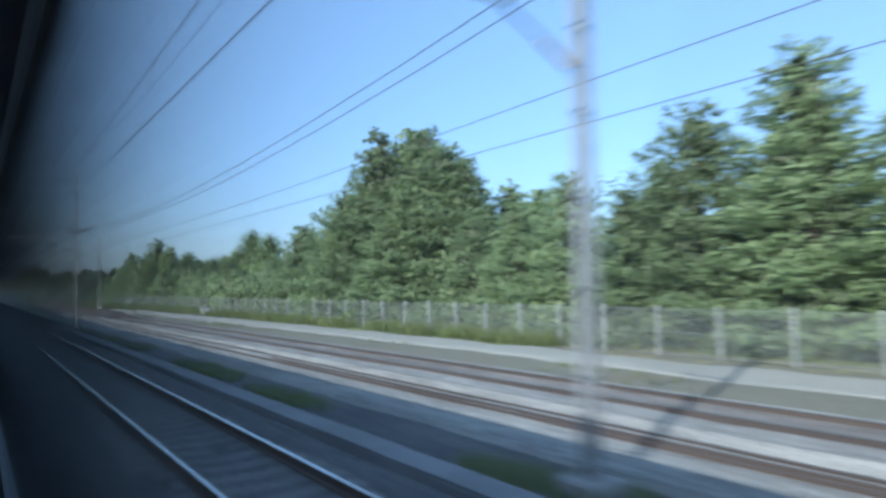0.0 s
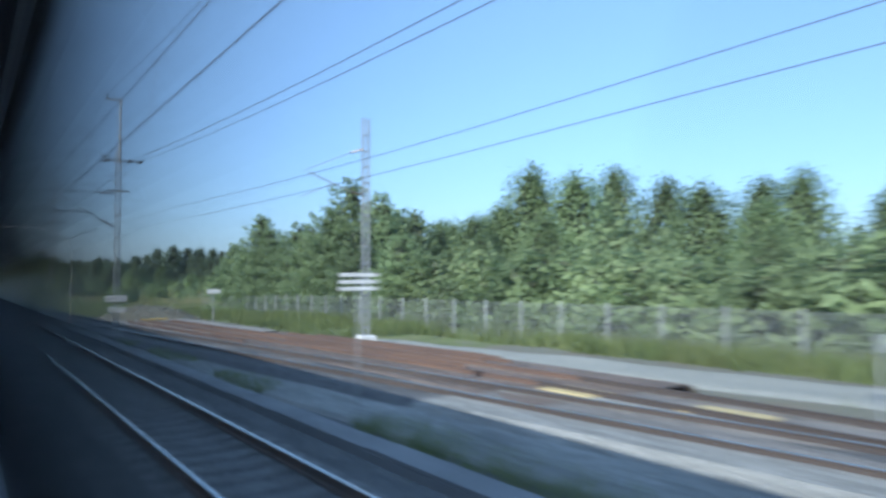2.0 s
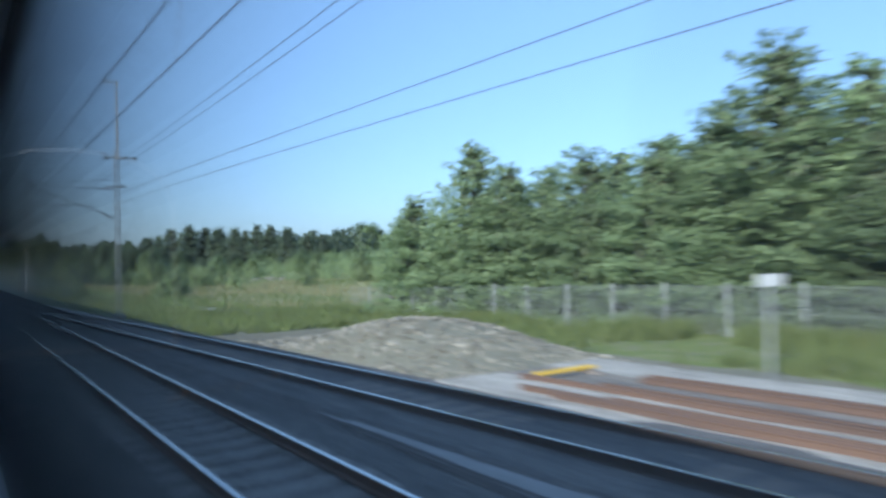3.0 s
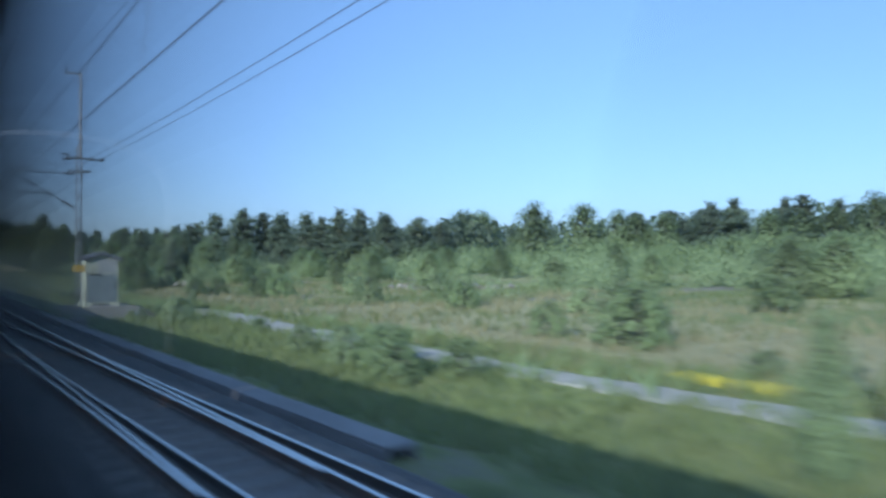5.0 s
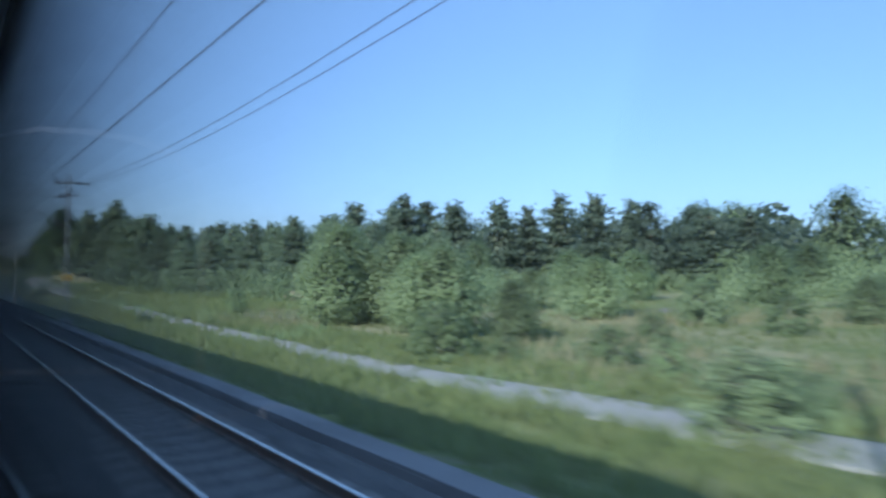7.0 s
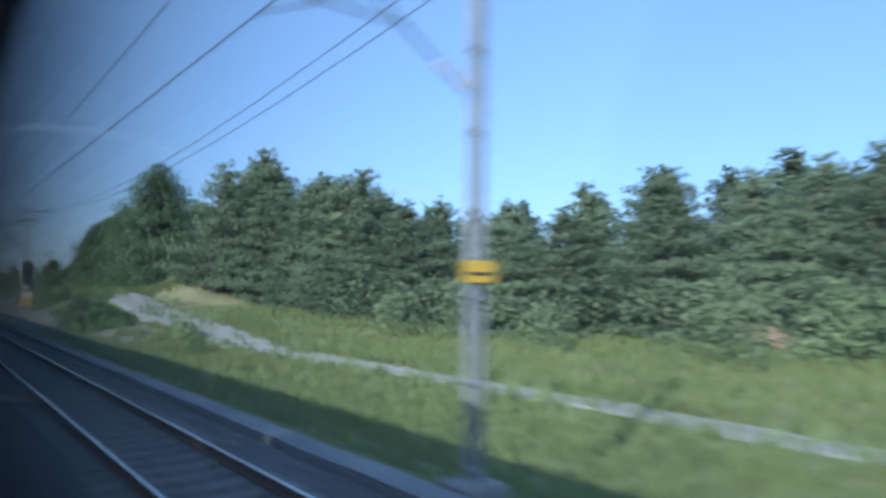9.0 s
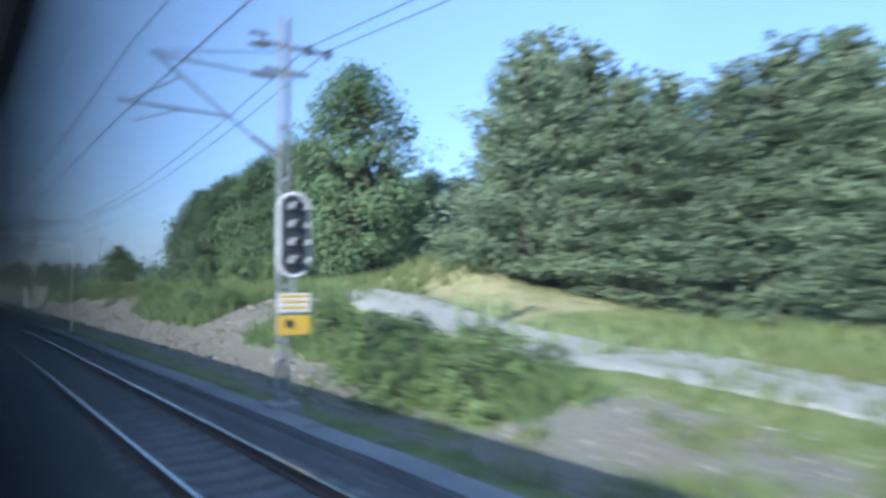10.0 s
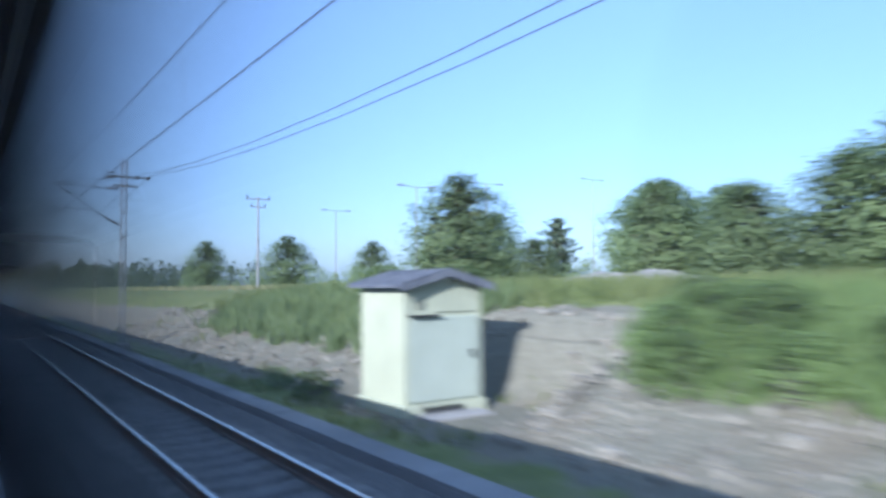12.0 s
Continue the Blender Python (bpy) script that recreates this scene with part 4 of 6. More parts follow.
# ---- relay huts ----
def relay_hut(x, y, wx, wy, z0, eaves, ridge, door_mat, board_mat, label, vented=False):
    """A small cabin with a low gable roof; its gable and door face the coming train."""
    e = thing("relay_hut", (x, y, z0), label, "relay hut", "relay huts")
    H, R = eaves - z0, ridge - z0
    plinth = Mesh()
    plinth.box(-.09, -.09, -.4, wx + .09, wy + .09, .26, bevel=.02)
    part("plinth", plinth, M_CREAM, e, "cream painted plinth")
    grille = Mesh()
    for k in range(4):
        grille.box(wx * .2, -.12, .02 + .05 * k, wx * .72, -.088, .045 + .05 * k)
    part("grille", grille, M_BLACK, e, "dark slatted grille in the plinth")
    walls = Mesh()
    t = .1
    walls.box(0, t, .262, t, wy - t, H)
    walls.box(wx - t, t, .262, wx, wy - t, H)
    for a, b in ((0, t), (wy - t, wy)):
        walls.prism([(0, .262), (wx, .262), (wx, H), (wx / 2, R - .1), (0, H)], a, b)
    part("wall", walls, M_CREAM, e)
    for k in range(1, 4):
        seam = Mesh()
        yy = wy * k / 4
        seam.box(-.012, yy - .02, .28, .0, yy + .02, H - .03)
        part("cover_strip", seam, M_CREAM, e)
    cor = Mesh()
    for cx in (-.015, wx - .055):
        cor.box(cx, -.018, .27, cx + .07, .0, H - .01)
    part("corner_trim", cor, M_CREAM, e)
    o = .24
    rf, th = Mesh(), .07
    slope = (R - H) / (wx / 2)
    for s in (0, 1):
        xa, xb = (-o, wx / 2) if s == 0 else (wx / 2, wx + o)
        za, zb = (H - slope * o, R) if s == 0 else (R, H - slope * o)
        rf.faces([(xa, -o, za), (xb, -o, zb), (xb, wy + o, zb), (xa, wy + o, za), (xa, -o, za + th), (xb, -o, zb + th), (xb, wy + o, zb + th), (xa, wy + o, za + th)],
                 [(3, 2, 1, 0), (4, 5, 6, 7), (0, 1, 5, 4), (2, 3, 7, 6), (1, 2, 6, 5), (3, 0, 4, 7)])
        n = 6
        for i in range(n + 1):
            yy = -o + (wy + 2 * o) * i / n
            rf.faces([(xa, yy - .015, za + th), (xa, yy + .015, za + th), (xb, yy + .015, zb + th), (xb, yy - .015, zb + th),
                      (xa, yy - .015, za + th + .035), (xa, yy + .015, za + th + .035), (xb, yy + .015, zb + th + .035), (xb, yy - .015, zb + th + .035)],
                     [(4, 5, 6, 7), (0, 1, 5, 4), (1, 2, 6, 5), (2, 3, 7, 6), (3, 0, 4, 7)])
    part("roof", rf, M_ROOFING, e, "dark grey seamed sheet roof")
    fas = Mesh()
    for s in (-1, 1):
        x0, x1 = (-o, wx / 2) if s < 0 else (wx + o, wx / 2)
        z_0, z_1 = H - slope * o, R
        fas.faces([(x0, -o - .02, z_0 - .09), (x1, -o - .02, z_1 - .09), (x1, -o - .02, z_1 + .05), (x0, -o - .02, z_0 + .05),
                   (x0, -o, z_0 - .09), (x1, -o, z_1 - .09), (x1, -o, z_1 + .05), (x0, -o, z_0 + .05)],
                  [(0, 1, 2, 3), (7, 6, 5, 4), (0, 4, 5, 1), (3, 2, 6, 7)])
    part("fascia", fas, M_ROOFING, e)
    door = Mesh()
    d0, d1, dh = wx * .05, wx * .95, min(1.88, H - .62)
    door.box(d0, -.05, .30, d1, -.012, .30 + dh, bevel=.01)
    for k in range(1, 7):
        xx = d0 + (d1 - d0) * k / 7
        door.box(xx - .008, -.056, .34, xx + .008, -.05, .30 + dh - .05)
    dd = part("door", door, door_mat, e, "wide boarded door")
    hd = Mesh()
    hd.box(d1 - .2, -.09, 1.22, d1 - .14, -.05, 1.42, bevel=.008)
    part("handle", hd, M_BLACK, dd, "black handle")
    drip = Mesh()
    drip.box(d0 - .02, -.16, .31 + dh, d0 + (d1 - d0) * .40, -.012, .35 + dh, bevel=.008)
    part("drip_ledge", drip, M_BLACK, e, "dark ledge over the door")
    for k in range(6):
        xx = wx * (.36 + .1 * k)
        slat = Mesh()
        slat.box(xx, -.03, .40 + dh, xx + wx * .085, -.004, H - .06, bevel=.005)
        part("upper_board", slat, board_mat, e)
    for k in range(2):
        vb = Mesh()
        vb.box(wx * (.16 + .07 * k), -.02, .46 + dh, wx * (.18 + .07 * k), -.004, .66 + dh)
        part("vent_slot", vb, M_BLACK, e, "narrow dark vent slot")
    step = Mesh()
    step.box(d0 + .1, -.75, -.22, d1 - .1, -.1, .06, bevel=.02)
    part("step", step, M_CONCRETE, e, "concrete doorstep")
    if vented:
        # thin dark wavy lines low on the side wall
        wavy_lines = Mesh()
        for zc, w0, hh, ph in ((.62, .75, .20, 0.0), (.80, .45, .26, 1.2), (.50, .35, .16, 2.1)):
            wavy_lines.tube([(-.004, .12 + w0 * k / 11, zc + hh * math.sin(ph + k * .75) * (1 - k / 18)) for k in range(12)], .022, 4)
        part("dark_marks", wavy_lines, M_BLACK, e, "dark wavy marks low on the wall")
        for yy in (.3, .62):
            vent = Mesh()
            for k in range(3):
                vent.box(-.03, wy * yy, .95 + .07 * k, -.008, wy * yy + .3, .99 + .07 * k)
            part("vent", vent, M_GALV, e, "slatted wall vent")
    return e


relay_hut(9.12, 249.9, 2.02, 2.15, -.36, 2.92, 3.27, M_GREYDOOR, M_CABINET, "cream relay hut with a grey door and dark gable roof", True)
relay_hut(8.08, 487.3, 2.08, 2.0, -.50, 2.40, 2.68, M_PALEDOOR, M_CREAM, "cream relay hut with a pale green door and dark gable roof")


# ---- fence ----
def fence_x(y):
    return 22.6 + 1.2 * smooth01(120, 165, y)


def railway_fence():
    e = thing("railway_fence", (0, 0, 0), "wire mesh fence with pale concrete posts beside the railway", "fence")
    post = Mesh()
    post.box(-.04, -.04, -.5, .04, .04, 1.95, bevel=.01)
    pd = post.data("post", M_POST)
    net = Mesh()
    D, Hh, cell = 2.8, 1.78, .085
    n = int((D + Hh) / cell)
    for sgn in (1, -1):
        for k in range(n):
            u = -Hh + k * cell
            a, b = max(0.0, u), min(D, u + Hh)
            if b - a < .02:
                continue
            za, zb = .08 + (a - u), .08 + (b - u)
            ya, yb = (a, b) if sgn > 0 else (D - a, D - b)
            q = .0042
            net.faces([(0, ya - q, za), (0, ya + q, za), (0, yb + q, zb), (0, yb - q, zb)], [(0, 1, 2, 3)])
    nd = net.data("mesh_panel", M_MESHWIRE)
    line = Mesh()
    for z in (.1, .95, 1.84):
        line.box(-.004, 0, z - .004, .004, D, z + .004)
    ld = line.data("line_wire", M_MESHWIRE)
    rng = random.Random(11)
    y = -57.0
    while y < 164:
        x, x2 = fence_x(y), fence_x(y + D)
        z, z2 = ground_z(x, y), ground_z(x2, y + D)
        o = new("post", pd)
        o.matrix_basis = pose(x, y, z, rng.uniform(-1.5, 1.5), rng.uniform(-1.5, 1.5), rng.uniform(-4, 4))
        o.parent = e
        for d, nm in ((nd, "mesh_panel"), (ld, "line_wire")):
            o = new(nm, d)
            o.matrix_basis = pose(x - .08, y, z, math.degrees(math.atan2(z2 - z, D)), 0, -math.degrees(math.atan2(x2 - x, D)))
            o.parent = e
        y += D


railway_fence()


# ---- small things beside the sidings ----
def point_machine(x, y, label):
    e = thing("point_machine", (x, y, -.3), label, "point machine", "point machines")
    b = Mesh()
    b.box(-.40, -.75, -.1, .40, .75, .14, bevel=.04)
    part("body", b, M_SANDYELLOW, e)
    c = Mesh()
    c.box(-.44, -.79, .142, .44, .79, .185, bevel=.015)
    part("cover", c, M_SANDYELLOW, e)
    r = Mesh()
    r.tube([(-.3, 0, .02), (-1.0, 0, .02)], .025, 8)
    part("rod", r, M_RAILSIDE, e)


point_machine(11.75, 90.8, "faded sandy-yellow point machine between rusty rails")
point_machine(12.05, 87.1, "faded sandy-yellow point machine beside the siding turnout")


def buffer_stop(x, y):
    e = thing("buffer_stop", (x, y, -.2), "low yellow timber buffer across the end of rusty rails", "buffer stop")
    b = Mesh()
    b.box(-.85, -.07, .13, .85, .07, .21, bevel=.02)
    part("beam", b, M_YELLOW, e)
    for s in (-1, 1):
        p = Mesh()
        p.box(s * .72 - .09, -.3, -.2, s * .72 + .09, .25, .1, bevel=.015)
        part("block", p, M_WOODSLEEPER, e)


buffer_stop(10.95, 129.6)


def box_on_post(x, y, z0, w, tall, label, mat):
    e = thing("sign_board", (x, y, ground_z(x, y)), label, "sign", "line-side signs")
    p = Mesh()
    p.tube([(0, 0, -.3), (0, 0, z0 + tall)], .04, 8)
    part("post", p, M_GALV, e)
    b = Mesh()
    b.box(-w / 2, -.07, z0, w / 2, -.045, z0 + tall, bevel=.006)
    part("plate", b, mat, e)
    return e


box_on_post(14.0, 126.7, 2.05, .9, .26, "small white board on a thin post by the siding", M_WHITE)
box_on_post(14.7, 85.5, 1.35, .5, .36, "pale board on a post beside the siding", M_CABINET)


def three_bar_sign(x, y, mid):
    """Three white boards one above the other on a thin rod."""
    z = ground_z(x, y)
    e = thing("bar_sign", (x, y, z), "three narrow white boards on a thin grey rod", "sign", "line-side signs")
    rod = Mesh()
    rod.tube([(0, 0, -.3), (0, 0, mid - z + .2)], .018, 8)
    part("rod", rod, M_GALV, e)
    for k in (-1, 0, 1):
        b = Mesh()
        b.box(-.43, -.045, mid - z + .14 * k - .038, .43, -.02, mid - z + .14 * k + .038, bevel=.005)
        part("board", b, M_WHITE, e)


three_bar_sign(6.69, 91.87, 2.40)


def cabinet(x, y, w, h, label):
    e = thing("line_side_cabinet", (x, y, ground_z(x, y)), label, "cabinet", "line-side cabinets")
    b = Mesh()
    b.box(-w / 2, -.25, .1, w / 2, .25, h, bevel=.02)
    part("body", b, M_CABINET, e)
    c = Mesh()
    c.box(-w / 2 - .05, -.3, h, w / 2 + .05, .3, h + .06, bevel=.015)
    part("lid", c, M_GALV, e)
    f = Mesh()
    f.box(-w / 2 + .05, -.2, -.2, w / 2 - .05, .2, .1)
    part("foot", f, M_CONCRETE, e)


cabinet(20.9, 77.3, .8, .8, "pale metal cabinet in the grass before the fence")
cabinet(21.0, 75.3, .65, .7, "small pale metal cabinet in the grass before the fence")


# ---- trees ----
def leaf_cloud(centres, dirs, ups, lens, widths):
    """Many small pointed leaves, one face each."""
    c, d, u = (np.asarray(q, dtype=np.float64) for q in (centres, dirs, ups))
    ln, w = np.asarray(lens)[:, None], np.asarray(widths)[:, None]
    u = u / (np.linalg.norm(u, axis=1)[:, None] + 1e-9)
    d = d - u * (.85 * np.sum(d * u, axis=1)[:, None])
    d = d / (np.linalg.norm(d, axis=1)[:, None] + 1e-9)
    s = np.cross(d, u)
    s /= np.linalg.norm(s, axis=1)[:, None] + 1e-9
    v = np.stack([c - d * ln * .5 + s * w * .5, c - d * ln * .5 - s * w * .5, c + d * ln * .5], axis=1)
    return v.reshape(-1, 3)


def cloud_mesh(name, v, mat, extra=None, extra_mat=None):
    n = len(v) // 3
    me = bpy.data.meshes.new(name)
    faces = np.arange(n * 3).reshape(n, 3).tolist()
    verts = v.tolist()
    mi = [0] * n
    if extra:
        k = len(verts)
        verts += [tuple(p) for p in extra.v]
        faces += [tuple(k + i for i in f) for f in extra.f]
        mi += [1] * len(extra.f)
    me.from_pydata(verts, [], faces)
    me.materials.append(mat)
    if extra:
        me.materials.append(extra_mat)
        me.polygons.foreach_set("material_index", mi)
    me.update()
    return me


def trunk_mesh(name, h, r, mat, rng, lean=0.02):
    mb = Mesh()
    pts = [(lean * h * math.sin(3 * t) + rng.uniform(-.03, .03) * t, lean * h * t * rng.uniform(-1, 1) * .5, -0.4 + (h + .4) * t) for t in np.linspace(0, 1, 8)]
    mb.tube(pts, [r * (1.25 if k == 0 else 1) * (1 - k / 8.2) for k in range(8)], 8)
    return mb.data(name, mat, True)


def crown_core(limbs, pts, size, rng):
    """Dark faces filling a crown, standing in for the shade inside it."""
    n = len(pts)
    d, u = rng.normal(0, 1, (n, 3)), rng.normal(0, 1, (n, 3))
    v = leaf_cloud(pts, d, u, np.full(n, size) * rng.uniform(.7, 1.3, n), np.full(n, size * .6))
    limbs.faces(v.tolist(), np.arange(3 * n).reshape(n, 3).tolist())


def conifer(seed, h, r, mat, bare=0.02, count=9000, droop=0.10, leaf=1.0, taper=.60, tiers=19, ragged=.15):
    """A pine: tiers of limbs, each a thick ragged spray of needle tufts with a raised tip."""
    rng = np.random.RandomState(seed)
    limbs, rows = Mesh(), []
    side = rng.uniform(0, 6.28)
    for k in range(tiers):
        f = ((k + rng.uniform(-.25, .25)) / tiers)
        f = min(.985, max(0.0, f))
        z = h * (bare + (1 - bare) * f) + .12
        rad = max(.25, r * (1 - f) ** taper * (.80 + .20 * min(1, f * 6)) * rng.uniform(1 - ragged, 1 + ragged))
        nb = 11 if f < .6 else (8 if f < .85 else 6)
        a0 = rng.uniform(0, 6.28)
        for b in range(nb):
            a = a0 + 6.28 * b / nb + rng.uniform(-.25, .25)
            L = max(.3, rad * rng.uniform(1 - 1.6 * ragged, 1 + ragged) * (1 + .12 * math.cos(a - side)))
            rows.append((f, z + rng.normal(0, (.014 + .06 * max(0, ragged - .15)) * h), a, L, rng.uniform(-.05, .16) - droop * (1 - f) + .42 * f))
    area = sum(.25 + q[3] ** 1.35 for q in rows)
    C, D, U, Ln, W = [], [], [], [], []
    for f, z, a, L, rise in rows:
        out, across = np.array((math.cos(a), math.sin(a), 0)), np.array((-math.sin(a), math.cos(a), 0))
        base = np.array((0, 0, z))
        if L > .9:
            limbs.tube([base, base + out * L * .55 + (0, 0, rise * L * .45), base + out * L * .95 + (0, 0, rise * L)], [.012 + .003 * L, .009, .004], 3, caps=False)
        m = max(6, int(count * (.25 + L ** 1.35) / area))
        t = .25 + .77 * rng.uniform(0, 1, m) ** .62
        sp = rng.normal(0, 1, m) * (.10 + .42 * L * t * (1.2 - t))
        lift = rise * L * t + .16 * L * np.maximum(0, t - .55) + rng.normal(0, .05 + .034 * L, m)
        C.append(base + np.outer(L * t, out) + np.outer(sp, across) + np.outer(lift, (0, 0, 1)))
        D.append(np.outer(np.ones(m), out) + np.outer(sp * .9 + rng.normal(0, .5, m), across) + np.outer(rng.normal(.35, .40, m), (0, 0, 1)))
        U.append(np.outer(np.full(m, .55), out) + rng.normal(0, .38, (m, 3)) + (0, 0, .75))
        Ln.append(leaf * rng.uniform(.34, .62, m))
        W.append(leaf * rng.uniform(.12, .22, m))
    # dark core faces, painted shade between the limbs
    n = 300
    f, a = rng.uniform(0, 1, n) ** 1.3, rng.uniform(0, 6.28, n)
    q = r * .5 * (1 - f) ** taper * np.sqrt(rng.uniform(0, 1, n))
    crown_core(limbs, np.stack([np.cos(a) * q, np.sin(a) * q, h * (bare + .02 + (.93 - bare) * f)], axis=1), .075 * h, rng)
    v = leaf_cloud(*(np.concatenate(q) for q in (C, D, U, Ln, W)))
    return trunk_mesh("trunk", h * .95, .013 * h, M_BARK, random.Random(seed)), cloud_mesh("crown", v, mat, limbs, M_LIMB_CORE)


def clumped(seed, h, crown_from, width, mat, bark, clumps, leaves, leaf=.22, shape="egg", trunk_r=None, cluster=.1, flat=.78):
    """A broad-leaved tree, an old pine or a bush: leafy clumps on limbs."""
    rng = np.random.RandomState(seed)
    limbs = Mesh()
    C, D, U, Ln, W = [], [], [], [], []

    def spread(f):
        if shape == "egg":
            return np.sin(np.pi * np.minimum(1, f * .90 + .12)) ** .62
        return np.sqrt(np.maximum(.06, 1 - (f * .95) ** 2))
    for k in range(clumps):
        f = min(1.0, max(0.0, (k + .5) / clumps + rng.uniform(-.05, .05)))
        a = 2.39996 * k + rng.uniform(-.5, .5)
        rr = width * float(spread(f)) * math.sqrt(rng.uniform(.30, 1)) * rng.uniform(.84, 1.12)
        cs = cluster * h * rng.uniform(.7, 1.35)
        z = h * (crown_from + (1 - crown_from) * f) - cs * .5 * f
        p, q = np.array((math.cos(a) * rr, math.sin(a) * rr, z)), np.array((0, 0, max(.05, z - rr * .7)))
        if k % 3 == 0:
            limbs.tube([q, (q + p) / 2 + (0, 0, .12 * rr), p], [.004 * h + .012, .02, .008], 4, caps=False)
        o = rng.normal(0, 1, (leaves, 3))
        o /= np.linalg.norm(o, axis=1)[:, None]
        o *= (cs * (.35 + .65 * rng.uniform(0, 1, leaves) ** .5) * (1 + .16 * rng.normal(0, 1, leaves) ** 2 * (rng.uniform(0, 1, leaves) < .25)))[:, None] * (1, 1, flat)
        C.append(p + o)
        D.append(rng.normal(0, 1, (leaves, 3)) * (1, 1, .7) + (0, 0, -.15))
        n = p - (0, 0, h * .35)
        U.append(n / (np.linalg.norm(n) + .1) * .85 + o / cs * .45 + rng.normal(0, .30, (leaves, 3)) + (0, 0, .35))
        Ln.append(leaf * rng.uniform(.7, 1.5, leaves))
        W.append(leaf * rng.uniform(.5, .95, leaves))
    # dark core faces that paint the crown's inner shade
    m = clumps * 2
    f, a = rng.uniform(0, 1, m), rng.uniform(0, 6.28, m)
    q = width * .55 * np.sqrt(rng.uniform(0, 1, m)) * spread(f)
    crown_core(limbs, np.stack([np.cos(a) * q, np.sin(a) * q, h * (crown_from + (1 - crown_from) * f * .9)], axis=1), cluster * h * .8, rng)
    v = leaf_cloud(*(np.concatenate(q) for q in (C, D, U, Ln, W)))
    return trunk_mesh("trunk", h * .9, trunk_r or .011 * h, bark, random.Random(seed), .03), cloud_mesh("crown", v, mat, limbs, M_LIMB_CORE)


YOUNG = [conifer(21 + k, 10.0, 3.2 + .25 * k, M_NEEDLE, count=14000, leaf=.62) for k in range(4)]
BLUEPINE = [conifer(25 + k, 10.0, 3.2 + .25 * k, M_BLUENEEDLE, count=14000, leaf=.62) for k in range(3)]
FARYOUNG = [conifer(31 + k, 10.0, 3.3 + .25 * k, M_NEEDLE, count=4800, leaf=1.15) for k in range(3)]
BIRCH = [clumped(41 + k, 10.0, .04, 2.55 + .2 * k, M_ASPEN, M_BIRCHBARK, 230, 88, .165, "egg", .06, .074) for k in range(3)]
FIELDBIRCH = [clumped(46 + k, 10.0, .03, 2.5 + .2 * k, M_LEAF, M_BIRCHBARK, 170, 50, .22, "egg", .06, .085) for k in range(3)]
FARBIRCH = [clumped(51 + k, 10.0, .04, 2.5 + .2 * k, M_LEAF, M_BIRCHBARK, 190, 44, .25, "egg", .06, .115, .95) for k in range(3)]
WOODBIRCH = [clumped(57 + k, 10.0, .04, 2.5 + .2 * k, M_LEAF, M_BIRCHBARK, 100, 30, .36, "egg", .06, .115, .95) for k in range(2)]
WILLOW = [clumped(55 + k, 10.0, .02, 2.6 + .3 * k, M_WILLOW, M_BARK, 190, 40, .26, "egg", .06, .108, .95) for k in range(2)]
OLDPINE = [conifer(61 + k, 10.0, 2.0 + .2 * k, M_FARNEEDLE, .10, 3300, .02, 1.05, .50, 19, .34) for k in range(4)] + [clumped(66, 10.0, .12, 2.1, M_FARNEEDLE, M_BARK, 90, 38, .32, "egg", .12, .078, .6)]
BUSH = [clumped(81 + k, 3.0, .02, 1.75, M_BUSH, M_BARK, 50, 45, .16, "dome", .03, .13) for k in range(3)] + [clumped(85 + k, 3.0, .02, 1.75, M_WILLOW, M_BARK, 50, 45, .16, "dome", .03, .13) for k in range(2)]
LUSHBUSH = [clumped(87 + k, 3.0, .02, 1.75, M_LUSH, M_BARK, 50, 45, .16, "dome", .03, .13) for k in range(2)]
FARBUSH = [clumped(91, 3.0, .02, 1.75, M_BUSH, M_BARK, 22, 42, .25, "dome", .03, .19), clumped(92, 3.0, .02, 1.75, M_WILLOW, M_BARK, 22, 42, .25, "dome", .03, .19)]
TREE_RNG = random.Random(77)


def plant(kind, x, y, h, label="", wide=1.0, sink=0.1):
    name, forms, base_h, cat, group, lab = {
        "young": ("pine_tree", YOUNG, 10.0, "pine tree", "young pines", "dense green young pine with limbs down to the grass"),
        "birch": ("birch_tree", BIRCH, 10.0, "birch tree", "birches", "leafy green birch with a pale trunk"),
        "old": ("pine_tree", OLDPINE, 10.0, "pine tree", "pines of the far wood", "tall dark pine with a bare trunk and flat crown"),
        "willow": ("willow_tree", WILLOW, 10.0, "willow tree", "willows in the meadow", "broad pale green willow standing in meadow grass"),
        "bush": ("bush", BUSH, 3.0, "bush", "bushes beside the line", "grey-green leafy bush in rough grass")}[kind]
    if kind == "birch" and not (425 < y < 474 and x < 45):
        forms = FIELDBIRCH if y > 470 else WOODBIRCH if x > 100 else FARBIRCH
    if kind == "young" and y > 340:
        forms = BLUEPINE
    elif kind == "young" and (x > 45 or y < 0 or x > 31.5 and y < 200):
        forms = FARYOUNG
    if kind == "bush" and (x > 38 or y < 165):
        forms = FARBUSH
    if kind == "bush" and y > 400:
        forms = LUSHBUSH
    tm, cm = TREE_RNG.choice(forms)
    s = h / base_h
    e = new(name)
    e.matrix_basis = Matrix.LocRotScale((x, y, ground_z(x, y) - sink), Euler((0, 0, TREE_RNG.uniform(0, 6.28))), (s * wide, s * wide, s))
    tagged(e, label or lab, cat, group)
    for n, d in (("trunk", tm), ("crown", cm)):
        o = new(n, d)
        o.parent = e
    return e


def plant_all(kind, rows, wide=1.0):
    for x, y, h in rows:
        plant(kind, x, y, h, wide=wide * TREE_RNG.uniform(.88, 1.14))


